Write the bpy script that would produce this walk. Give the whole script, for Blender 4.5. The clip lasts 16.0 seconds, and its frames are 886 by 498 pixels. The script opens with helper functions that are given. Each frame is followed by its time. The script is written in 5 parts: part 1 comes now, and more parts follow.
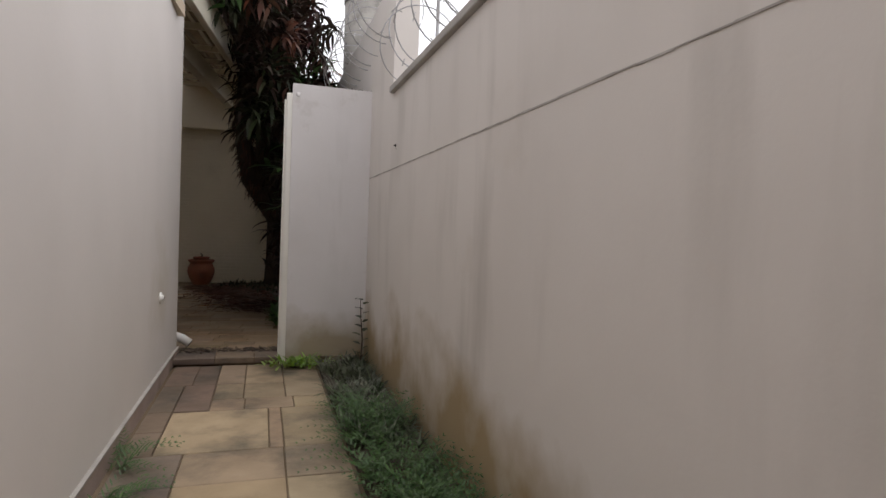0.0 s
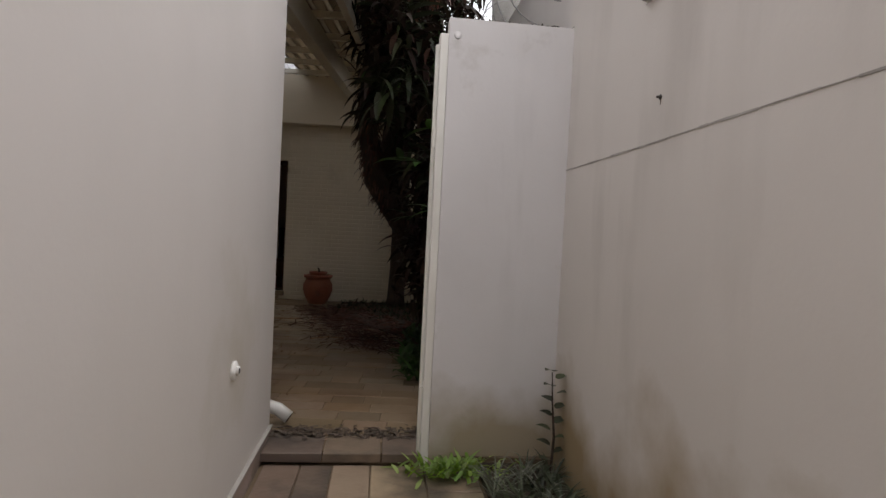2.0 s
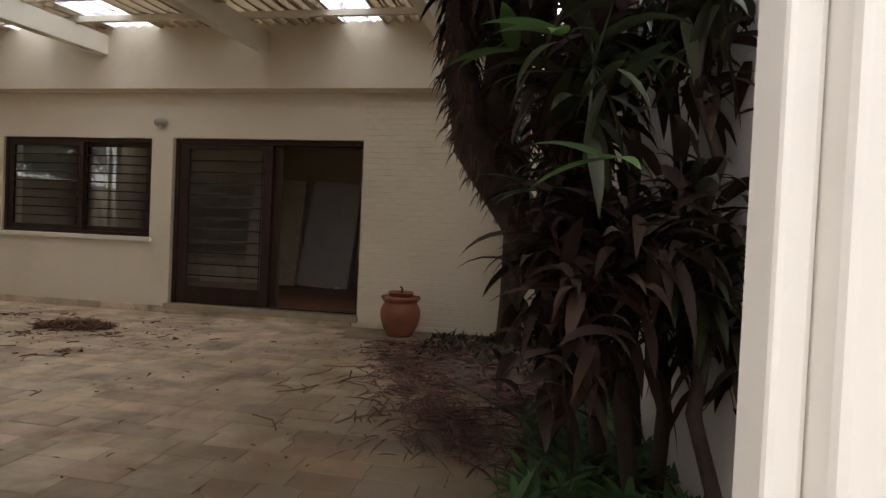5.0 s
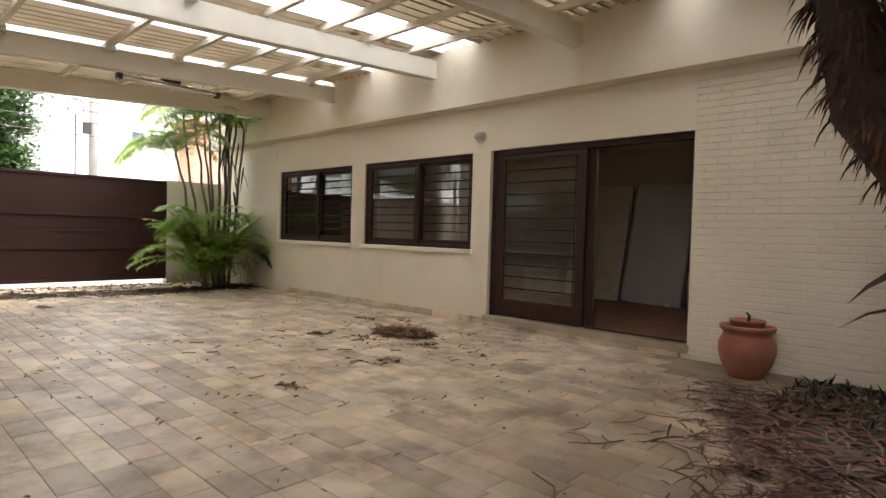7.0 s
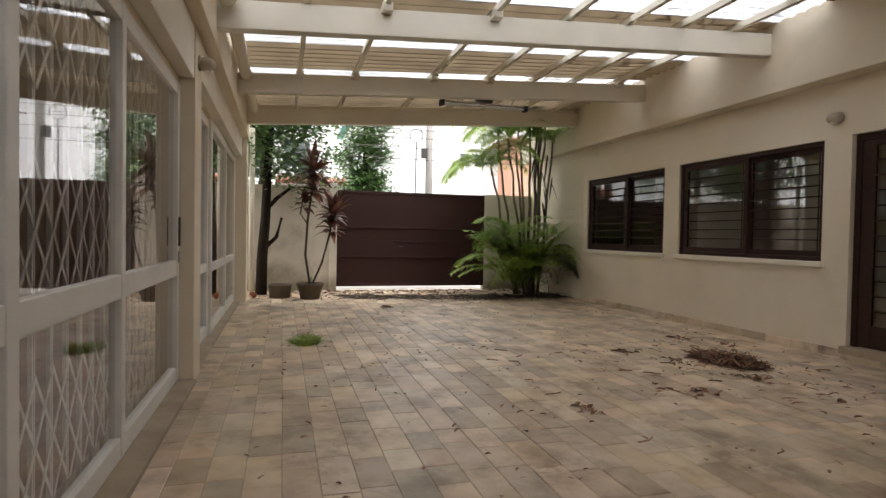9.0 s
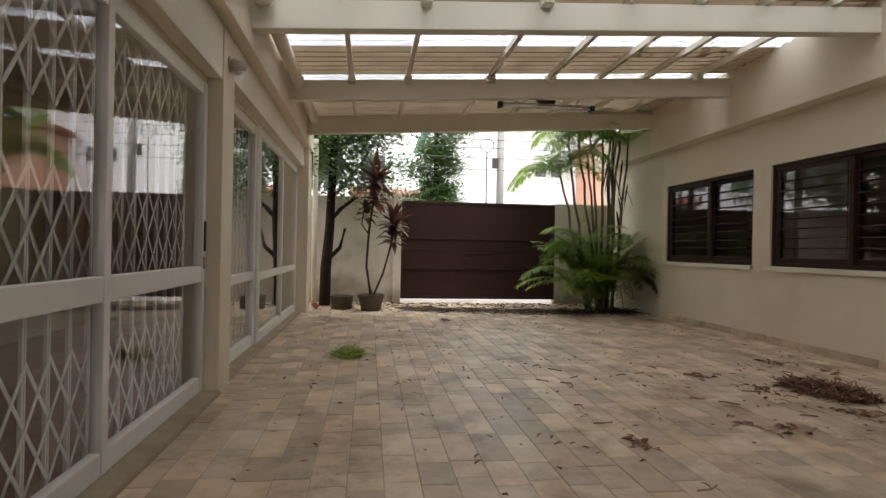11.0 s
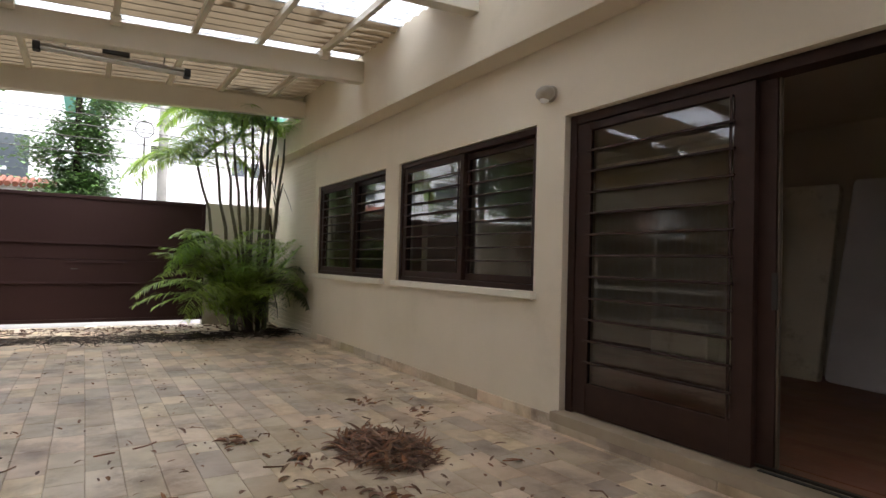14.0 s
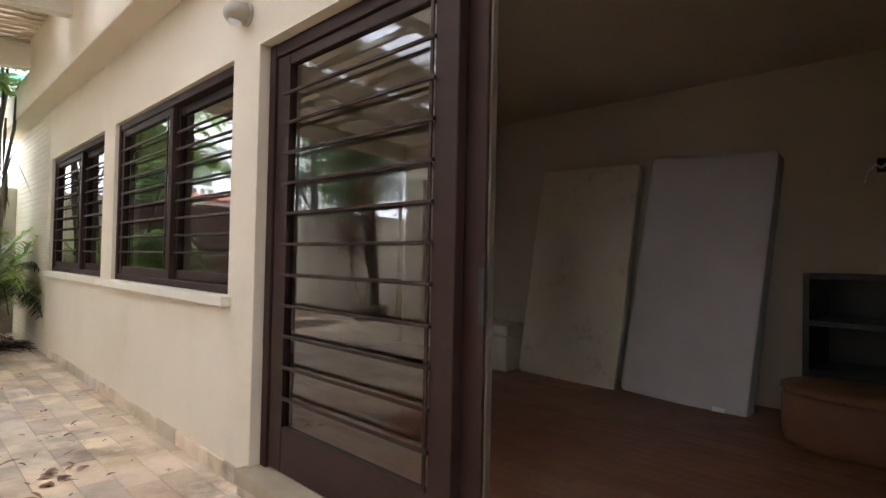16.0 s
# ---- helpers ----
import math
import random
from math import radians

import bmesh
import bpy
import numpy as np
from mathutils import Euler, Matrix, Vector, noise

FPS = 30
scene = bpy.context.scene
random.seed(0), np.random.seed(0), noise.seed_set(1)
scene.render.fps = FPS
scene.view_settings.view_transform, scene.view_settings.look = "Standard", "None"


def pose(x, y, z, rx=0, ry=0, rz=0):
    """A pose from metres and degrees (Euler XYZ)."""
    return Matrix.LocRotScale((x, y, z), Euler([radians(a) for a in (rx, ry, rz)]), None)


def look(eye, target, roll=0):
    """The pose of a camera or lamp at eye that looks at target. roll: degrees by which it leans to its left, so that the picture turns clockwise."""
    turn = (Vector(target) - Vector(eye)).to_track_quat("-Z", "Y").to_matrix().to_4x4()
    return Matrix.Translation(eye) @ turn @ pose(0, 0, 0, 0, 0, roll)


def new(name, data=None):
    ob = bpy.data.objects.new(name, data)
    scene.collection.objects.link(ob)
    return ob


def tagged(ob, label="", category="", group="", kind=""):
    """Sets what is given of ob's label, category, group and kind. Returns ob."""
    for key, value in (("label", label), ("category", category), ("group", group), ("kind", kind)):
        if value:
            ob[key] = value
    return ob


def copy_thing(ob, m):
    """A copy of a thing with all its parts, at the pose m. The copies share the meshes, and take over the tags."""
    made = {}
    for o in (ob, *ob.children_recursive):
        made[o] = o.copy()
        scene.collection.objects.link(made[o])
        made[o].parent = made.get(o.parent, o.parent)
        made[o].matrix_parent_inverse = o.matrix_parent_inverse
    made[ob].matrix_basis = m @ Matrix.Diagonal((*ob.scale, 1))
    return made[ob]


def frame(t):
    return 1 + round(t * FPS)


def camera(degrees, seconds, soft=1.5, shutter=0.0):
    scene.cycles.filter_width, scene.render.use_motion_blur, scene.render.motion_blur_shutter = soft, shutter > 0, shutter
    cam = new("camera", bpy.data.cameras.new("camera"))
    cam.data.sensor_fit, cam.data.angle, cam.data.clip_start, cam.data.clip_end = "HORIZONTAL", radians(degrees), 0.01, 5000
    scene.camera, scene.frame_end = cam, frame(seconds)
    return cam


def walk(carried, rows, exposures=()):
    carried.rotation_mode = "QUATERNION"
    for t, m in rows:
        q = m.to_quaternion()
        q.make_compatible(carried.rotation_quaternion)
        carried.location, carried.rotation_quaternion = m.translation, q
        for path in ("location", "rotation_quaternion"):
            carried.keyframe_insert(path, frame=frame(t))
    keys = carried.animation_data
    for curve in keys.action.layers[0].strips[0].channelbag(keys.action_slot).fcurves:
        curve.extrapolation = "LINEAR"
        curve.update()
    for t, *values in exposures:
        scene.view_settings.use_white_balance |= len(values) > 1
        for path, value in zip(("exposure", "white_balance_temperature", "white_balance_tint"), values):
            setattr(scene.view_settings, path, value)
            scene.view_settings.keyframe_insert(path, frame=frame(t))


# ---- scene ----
cam = camera(76.0, 16.0)
PATH = [
    (0, (-0.083, -0.986, 1.235), (0.372, 0.961, 1.172), 2.2),
    (0.5, (-0.175, -0.396, 1.233), (0.123, 1.581, 1.173), 2.5),
    (1, (-0.22, 0.171, 1.257), (-0.009, 2.159, 1.197), 2.6),
    (1.5, (-0.269, 0.704, 1.315), (-0.176, 2.701, 1.252), 2.6),
    (2, (-0.363, 1.191, 1.302), (-0.3, 3.189, 1.249), 2.9),
    (2.5, (-0.427, 1.718, 1.267), (-0.36, 3.716, 1.223), 3.2),
    (3, (-0.505, 2.273, 1.227), (-0.443, 4.271, 1.188), 3.6),
    (5.5, (-0.47, 4.51, 1.248), (-1.007, 6.436, 1.21), 2.2),
    (6, (-0.609, 4.75, 1.261), (-1.38, 6.594, 1.217), 2.0),
    (6.5, (-0.636, 4.989, 1.263), (-1.728, 6.664, 1.215), 1.8),
    (7, (-0.626, 5.106, 1.286), (-1.995, 6.564, 1.23), 1.6),
    (7.5, (-0.729, 5.218, 1.277), (-2.292, 6.464, 1.221), 1.5),
    (8, (-0.846, 5.262, 1.271), (-2.566, 6.282, 1.217), 1.3),
    (8.5, (-0.878, 5.317, 1.274), (-2.733, 6.063, 1.223), 1.1),
    (9, (-0.886, 5.407, 1.284), (-2.809, 5.954, 1.237), 1.0),
    (11.5, (-1.407, 6.199, 1.207), (-3.391, 6.453, 1.21), 1.1),
    (12, (-1.595, 6.61, 1.247), (-3.577, 6.876, 1.257), 1.1),
    (12.5, (-1.846, 7.005, 1.289), (-3.809, 7.384, 1.304), 1.2),
    (13, (-2.03, 7.408, 1.29), (-3.945, 7.987, 1.313), 1.3),
    (13.5, (-2.208, 7.812, 1.283), (-4.044, 8.604, 1.314), 1.4),
    (14, (-2.386, 8.22, 1.27), (-4.076, 9.288, 1.322), 1.6),
    (14.5, (-2.472, 8.653, 1.278), (-4.058, 9.869, 1.334), 1.4),
    (15, (-2.559, 9.109, 1.241), (-4.086, 10.4, 1.301), 1.4),
    (15.5, (-2.635, 9.555, 1.238), (-4.096, 10.919, 1.294), 1.3),
    (16, (-2.704, 9.962, 1.295), (-4.135, 11.359, 1.334), 1.2),
]
EXPOSURES = [(0.0, 0.15, 6500, 10), (2.0, 0.2, 6500, 10), (3.2, 0.42, 6500, 10), (5.5, 2.05, 6500, 10), (6.0, 2.3, 6500, 10), (6.5, 2.5, 6500, 10), (7.0, 2.45, 6500, 10), (8.5, 1.9, 6500, 10), (9.2, 1.8, 6500, 10), (12.5, 1.6, 6350, 10), (14.0, 2.0, 6150, 10), (15.5, 2.92, 5900, 10), (16.0, 3.2, 5900, 10)]
walk(cam, [(t, look(eye, target, roll)) for t, eye, target, roll in PATH], EXPOSURES)

# ---- world and light ----
world = bpy.data.worlds.new("overcast_sky")
scene.world = world
world.use_nodes = True
wn = world.node_tree.nodes
sky = wn.new("ShaderNodeTexSky")
sky.sky_type = "NISHITA"
sky.sun_disc = False
sky.sun_elevation, sky.sun_rotation = radians(76.8), radians(99.5)
sky.dust_density, sky.ozone_density, sky.air_density = 4.0, 1.0, 1.0
soft_sky = wn.new("ShaderNodeMixRGB")
soft_sky.inputs[0].default_value = 0.75
soft_sky.inputs[2].default_value = (10.1, 9.8, 9.9, 1)
world.node_tree.links.new(sky.outputs[0], soft_sky.inputs[1])
world.node_tree.links.new(soft_sky.outputs[0], wn["Background"].inputs[0])
wn["Background"].inputs[1].default_value = 0.15
sun = new("sun", bpy.data.lights.new("sun", "SUN"))
sun.data.energy, sun.data.angle, sun.data.color = 1.1, radians(35), (1.0, 0.98, 0.95)
sun.matrix_world = look((4, 6, 26), (0, 0, 0))

# ---- materials ----
def rgb(c):
    return (c[0], c[1], c[2], 1)


def surface(name, base, other=None, scale=3.0, rough=0.7, metal=0.0, bump=0.1, fine=60.0, spread=0.5, stain=None, stain_scale=0.8,
            stain_at=(0.55, 0.75), by_object=0.0, by_island=0.0, spec=0.5, translucent=0.0, clear=0.0, damp=None, grime_shade=None, streak=None, bloom=None, sheer=0.3):
    """A procedural surface: two colours mixed by coarse noise, fine grain in the relief, stains of a third colour."""
    m = bpy.data.materials.new(name)
    m.use_nodes = True
    n, l = m.node_tree.nodes, m.node_tree.links
    bsdf = n["Principled BSDF"]
    pos = n.new("ShaderNodeTexCoord")
    geo = n.new("ShaderNodeNewGeometry")
    coarse = n.new("ShaderNodeTexNoise")
    coarse.inputs["Scale"].default_value, coarse.inputs["Detail"].default_value = scale, 6
    l.new(geo.outputs["Position"], coarse.inputs["Vector"])
    ramp = n.new("ShaderNodeMapRange")
    ramp.inputs[1].default_value, ramp.inputs[2].default_value = 0.5 - spread / 2, 0.5 + spread / 2
    l.new(coarse.outputs[0], ramp.inputs[0])
    mix = n.new("ShaderNodeMixRGB")
    other = other or tuple(v * 0.88 for v in base)
    mix.inputs[1].default_value, mix.inputs[2].default_value = rgb(base), rgb(other)
    l.new(ramp.outputs[0], mix.inputs[0])
    colour = mix.outputs[0]
    if stain:
        blot = n.new("ShaderNodeTexNoise")
        blot.inputs["Scale"].default_value, blot.inputs["Detail"].default_value, blot.inputs["Roughness"].default_value = stain_scale, 8, 0.62
        l.new(geo.outputs["Position"], blot.inputs["Vector"])
        cut = n.new("ShaderNodeMapRange")
        cut.inputs[1].default_value, cut.inputs[2].default_value = stain_at
        l.new(blot.outputs[0], cut.inputs[0])
        smear = n.new("ShaderNodeMixRGB")
        smear.inputs[2].default_value = rgb(stain)
        l.new(cut.outputs[0], smear.inputs[0])
        l.new(colour, smear.inputs[1])
        colour = smear.outputs[0]
    if bloom:
        # pale and worn patches, finer than the stains
        tone, size, low, high = bloom
        patch = n.new("ShaderNodeTexNoise")
        patch.inputs["Scale"].default_value, patch.inputs["Detail"].default_value, patch.inputs["Roughness"].default_value = size, 9, 0.68
        shift = n.new("ShaderNodeVectorMath")
        shift.inputs[1].default_value = (17.3, 5.1, 2.2)
        l.new(geo.outputs["Position"], shift.inputs[0])
        l.new(shift.outputs[0], patch.inputs["Vector"])
        gate_ramp = n.new("ShaderNodeMapRange")
        gate_ramp.inputs[1].default_value, gate_ramp.inputs[2].default_value = low, high
        l.new(patch.outputs[0], gate_ramp.inputs[0])
        worn = n.new("ShaderNodeMixRGB")
        worn.inputs[2].default_value = rgb(tone)
        l.new(gate_ramp.outputs[0], worn.inputs[0])
        l.new(colour, worn.inputs[1])
        colour = worn.outputs[0]
    if streak:
        # dirt washed down in upright runs
        squeeze = n.new("ShaderNodeMapping")
        squeeze.inputs["Scale"].default_value = (3.1, 3.1, 0.5)
        l.new(geo.outputs["Position"], squeeze.inputs["Vector"])
        runs = n.new("ShaderNodeTexNoise")
        runs.inputs["Scale"].default_value, runs.inputs["Detail"].default_value = 1.0, 5
        l.new(squeeze.outputs[0], runs.inputs["Vector"])
        thin = n.new("ShaderNodeMapRange")
        thin.inputs[1].default_value, thin.inputs[2].default_value, thin.inputs[4].default_value = 0.52, 0.8, sheer
        l.new(runs.outputs[0], thin.inputs[0])
        wash = n.new("ShaderNodeMixRGB")
        wash.inputs[2].default_value = rgb(streak)
        where = n.new("ShaderNodeTexNoise")
        where.inputs["Scale"].default_value, where.inputs["Detail"].default_value = 0.8, 3
        l.new(geo.outputs["Position"], where.inputs["Vector"])
        some = n.new("ShaderNodeMapRange")
        some.inputs[1].default_value, some.inputs[2].default_value = 0.42, 0.62
        l.new(where.outputs[0], some.inputs[0])
        only = n.new("ShaderNodeMath")
        only.operation = "MULTIPLY"
        l.new(thin.outputs[0], only.inputs[0])
        l.new(some.outputs[0], only.inputs[1])
        l.new(only.outputs[0], wash.inputs[0])
        l.new(colour, wash.inputs[1])
        colour = wash.outputs[0]
    if damp:
        # brown damp creeping up from the ground, with a ragged edge of its own
        split = n.new("ShaderNodeSeparateXYZ")
        l.new(geo.outputs["Position"], split.inputs[0])
        ragged = n.new("ShaderNodeTexNoise")
        ragged.inputs["Scale"].default_value, ragged.inputs["Detail"].default_value = 1.7, 7
        l.new(geo.outputs["Position"], ragged.inputs["Vector"])
        reach = n.new("ShaderNodeMath")
        reach.operation = "MULTIPLY_ADD"
        reach.inputs[1].default_value, reach.inputs[2].default_value = 1.9, -0.55
        l.new(ragged.outputs[0], reach.inputs[0])
        under = n.new("ShaderNodeMath")
        under.operation = "SUBTRACT"
        l.new(reach.outputs[0], under.inputs[0])
        l.new(split.outputs["Z"], under.inputs[1])
        edge = n.new("ShaderNodeMapRange")
        edge.inputs[1].default_value, edge.inputs[2].default_value, edge.inputs[4].default_value = -0.28, 0.34, 0.9
        l.new(under.outputs[0], edge.inputs[0])
        wet = n.new("ShaderNodeMixRGB")
        wet.inputs[2].default_value = rgb(damp)
        l.new(edge.outputs[0], wet.inputs[0])
        l.new(colour, wet.inputs[1])
        colour = wet.outputs[0]
    if grime_shade:
        # earth from the planting bed plus painted shade, thinning out westwards in patches
        tone, far, near = grime_shade
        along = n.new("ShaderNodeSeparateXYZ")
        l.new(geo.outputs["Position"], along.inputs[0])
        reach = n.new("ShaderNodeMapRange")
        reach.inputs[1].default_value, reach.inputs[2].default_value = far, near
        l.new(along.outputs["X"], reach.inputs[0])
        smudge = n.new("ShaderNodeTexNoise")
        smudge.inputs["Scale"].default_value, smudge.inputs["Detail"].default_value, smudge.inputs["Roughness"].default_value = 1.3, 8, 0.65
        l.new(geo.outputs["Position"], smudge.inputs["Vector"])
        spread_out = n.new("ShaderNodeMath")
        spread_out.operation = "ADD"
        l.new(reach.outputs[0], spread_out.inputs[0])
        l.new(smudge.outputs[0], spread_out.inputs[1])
        darken_in = n.new("ShaderNodeMapRange")
        darken_in.inputs[1].default_value, darken_in.inputs[2].default_value, darken_in.inputs[4].default_value = 0.62, 1.25, 0.85
        l.new(spread_out.outputs[0], darken_in.inputs[0])
        earth_and_shade = n.new("ShaderNodeMixRGB")
        earth_and_shade.inputs[2].default_value = rgb(tone)
        l.new(darken_in.outputs[0], earth_and_shade.inputs[0])
        l.new(colour, earth_and_shade.inputs[1])
        colour = earth_and_shade.outputs[0]
    if by_object or by_island:
        value = n.new("ShaderNodeObjectInfo").outputs["Random"] if by_object else geo.outputs["Random Per Island"]
        amount = by_object or by_island
        span = n.new("ShaderNodeMapRange")
        span.inputs[3].default_value, span.inputs[4].default_value = 1 - amount, 1 + amount * 0.6
        l.new(value, span.inputs[0])
        hsv = n.new("ShaderNodeHueSaturation")
        l.new(span.outputs[0], hsv.inputs["Value"])
        hue = n.new("ShaderNodeMapRange")
        hue.inputs[3].default_value, hue.inputs[4].default_value = 0.49, 0.51
        wob = n.new("ShaderNodeMath")
        wob.operation = "FRACT"
        times = n.new("ShaderNodeMath")
        times.operation = "MULTIPLY"
        times.inputs[1].default_value = 7.31
        l.new(value, times.inputs[0])
        l.new(times.outputs[0], wob.inputs[0])
        l.new(wob.outputs[0], hue.inputs[0])
        l.new(hue.outputs[0], hsv.inputs["Hue"])
        again = n.new("ShaderNodeMath")
        again.operation = "FRACT"
        more = n.new("ShaderNodeMath")
        more.operation = "MULTIPLY"
        more.inputs[1].default_value = 13.7
        l.new(value, more.inputs[0])
        l.new(more.outputs[0], again.inputs[0])
        sat = n.new("ShaderNodeMapRange")
        sat.inputs[3].default_value, sat.inputs[4].default_value = 1 - amount * 0.55, 1 + amount * 0.25
        l.new(again.outputs[0], sat.inputs[0])
        l.new(sat.outputs[0], hsv.inputs["Saturation"])
        l.new(colour, hsv.inputs["Color"])
        colour = hsv.outputs[0]
    l.new(colour, bsdf.inputs["Base Color"])
    bsdf.inputs["Metallic"].default_value = metal
    bsdf.inputs["Specular IOR Level"].default_value = spec
    grain = n.new("ShaderNodeTexNoise")
    grain.inputs["Scale"].default_value, grain.inputs["Detail"].default_value = fine, 5
    l.new(geo.outputs["Position"], grain.inputs["Vector"])
    rr = n.new("ShaderNodeMapRange")
    rr.inputs[3].default_value, rr.inputs[4].default_value = max(rough - 0.12, 0.02), min(rough + 0.12, 1)
    l.new(coarse.outputs[0], rr.inputs[0])
    l.new(rr.outputs[0], bsdf.inputs["Roughness"])
    if bump:
        b = n.new("ShaderNodeBump")
        b.inputs["Strength"].default_value, b.inputs["Distance"].default_value = bump, 0.01
        l.new(grain.outputs[0], b.inputs["Height"])
        l.new(b.outputs[0], bsdf.inputs["Normal"])
    shader = bsdf.outputs[0]
    for amount, kind in ((translucent, "ShaderNodeBsdfTranslucent"), (clear, "ShaderNodeBsdfTransparent")):
        if amount:
            through_it = n.new(kind)
            l.new(colour, through_it.inputs["Color"])
            both = n.new("ShaderNodeMixShader")
            both.inputs[0].default_value = amount
            l.new(shader, both.inputs[1])
            l.new(through_it.outputs[0], both.inputs[2])
            shader = both.outputs[0]
    l.new(shader, n["Material Output"].inputs[0])
    return m


def pane_glass(name, tint=(0.9, 0.92, 0.92), gain=2.2):
    m = bpy.data.materials.new(name)
    m.use_nodes = True
    n, l = m.node_tree.nodes, m.node_tree.links
    clear = n.new("ShaderNodeBsdfTransparent")
    clear.inputs[0].default_value = rgb(tint)
    gloss = n.new("ShaderNodeBsdfGlossy")
    gloss.inputs["Roughness"].default_value = 0.02
    facing = n.new("ShaderNodeLayerWeight")
    facing.inputs[0].default_value = 0.5
    fifth = n.new("ShaderNodeMath")
    fifth.operation = "POWER"
    fifth.inputs[1].default_value = 5.0
    l.new(facing.outputs["Facing"], fifth.inputs[0])
    fres = n.new("ShaderNodeMath")
    fres.operation = "MULTIPLY_ADD"
    fres.inputs[1].default_value, fres.inputs[2].default_value = 0.95, 0.05
    l.new(fifth.outputs[0], fres.inputs[0])
    twice = n.new("ShaderNodeMath")
    twice.operation, twice.use_clamp = "MULTIPLY", True
    twice.inputs[1].default_value = gain
    l.new(fres.outputs[0], twice.inputs[0])
    mixer = n.new("ShaderNodeMixShader")
    l.new(twice.outputs[0], mixer.inputs[0])
    l.new(clear.outputs[0], mixer.inputs[1])
    l.new(gloss.outputs[0], mixer.inputs[2])
    l.new(mixer.outputs[0], n["Material Output"].inputs[0])
    return m


M_WALL = surface("cream_wall_paint", (0.735, 0.65, 0.505), (0.675, 0.595, 0.45), 1.2, 0.75, bump=0.05, fine=35, stain=(0.55, 0.49, 0.36), stain_scale=0.9, stain_at=(0.6, 0.85), streak=(0.62, 0.56, 0.42))
M_PASS = surface("passage_wall_paint", (0.67, 0.63, 0.60), (0.61, 0.575, 0.545), 1.0, 0.8, bump=0.05, fine=45, stain=(0.5, 0.45, 0.36), stain_scale=0.7, stain_at=(0.62, 0.9), streak=(0.58, 0.545, 0.51))
M_BOUND = surface("boundary_wall_paint", (0.67, 0.63, 0.59), (0.61, 0.57, 0.53), 1.0, 0.8, bump=0.06, fine=45, stain=(0.5, 0.45, 0.38), stain_scale=0.9, stain_at=(0.62, 0.9), damp=(0.30, 0.215, 0.10), streak=(0.2, 0.18, 0.15), sheer=0.45)
M_STUB = surface("cool_white_wall_paint", (0.69, 0.67, 0.665), (0.62, 0.60, 0.59), 1.6, 0.75, bump=0.08, fine=40, stain=(0.42, 0.39, 0.35), stain_scale=2.6, stain_at=(0.6, 0.82), damp=(0.33, 0.27, 0.17), streak=(0.2, 0.18, 0.15), sheer=0.5)
M_MOSS = surface("black_moss", (0.06, 0.055, 0.045), (0.14, 0.13, 0.11), 14.0, 0.95, bump=0.8, fine=40)
M_WEST = surface("weathered_street_wall_paint", (0.60, 0.55, 0.46), (0.5, 0.455, 0.375), 1.4, 0.8, bump=0.08, fine=40, stain=(0.33, 0.29, 0.22), stain_scale=1.5, stain_at=(0.52, 0.78), damp=(0.22, 0.185, 0.13), streak=(0.28, 0.25, 0.2), sheer=0.6)
M_TRIM = surface("cream_trim_paint", (0.78, 0.73, 0.6), None, 2.0, 0.6, bump=0.05)
M_WHITE = surface("white_metal_paint", (0.80, 0.78, 0.72), None, 2.0, 0.4, bump=0.03, stain=(0.5, 0.45, 0.36), stain_scale=5, stain_at=(0.64, 0.8))
M_DARKWOOD = surface("dark_stained_wood", (0.028, 0.013, 0.009), (0.045, 0.022, 0.015), 8.0, 0.55, bump=0.08, fine=90, spec=0.22)
M_GATE = surface("dark_brown_gate_paint", (0.026, 0.0105, 0.0095), (0.033, 0.014, 0.012), 1.5, 0.62, bump=0.06, fine=20, spec=0.2)
# the dark tint towards +x is bed earth and shade painted into the stones
M_STONE = surface("sandstone_tile", (0.66, 0.525, 0.365), (0.53, 0.41, 0.27), 4.0, 0.43, bump=0.14, fine=40, spread=0.28, stain=(0.27, 0.19, 0.115), stain_scale=1.8, stain_at=(0.48, 0.68), bloom=((0.68, 0.56, 0.41), 2.6, 0.5, 0.66), grime_shade=((0.17, 0.11, 0.06), -4.4, -0.6), by_object=0.3)
M_STONE_REST = surface("sandstone_tile_rest", (0.66, 0.525, 0.365), (0.53, 0.41, 0.27), 4.0, 0.43, bump=0.14, fine=40, spread=0.28, stain=(0.27, 0.19, 0.115), stain_scale=1.8, stain_at=(0.48, 0.68), bloom=((0.68, 0.56, 0.41), 2.6, 0.5, 0.66), grime_shade=((0.17, 0.11, 0.06), -4.4, -0.6), by_island=0.3)
M_SLAB = surface("yellow_stone_slab", (0.385, 0.29, 0.185), (0.27, 0.2, 0.125), 3.5, 0.6, bump=0.3, fine=30, stain=(0.10, 0.08, 0.055), stain_scale=1.6, stain_at=(0.46, 0.66), by_object=0.2)
M_SLAB_DAMP = surface("damp_brown_slab", (0.21, 0.155, 0.115), (0.145, 0.105, 0.075), 3.5, 0.55, bump=0.3, fine=30, stain=(0.06, 0.05, 0.038), stain_scale=1.9, stain_at=(0.48, 0.68), by_object=0.25)
# the joints carry the same painted earth and shade as the stones
M_MORTAR = surface("dirty_mortar", (0.5, 0.4, 0.28), (0.3, 0.23, 0.15), 3.0, 0.95, bump=0.4, grime_shade=((0.1, 0.068, 0.04), -4.4, -0.9))
M_SOIL = surface("dark_soil", (0.035, 0.025, 0.018), (0.06, 0.045, 0.03), 9.0, 0.95, bump=0.8, fine=25)
M_ROOM_WALL = surface("room_wall_paint", (0.52, 0.43, 0.32), (0.44, 0.36, 0.265), 1.0, 0.8, bump=0.08)
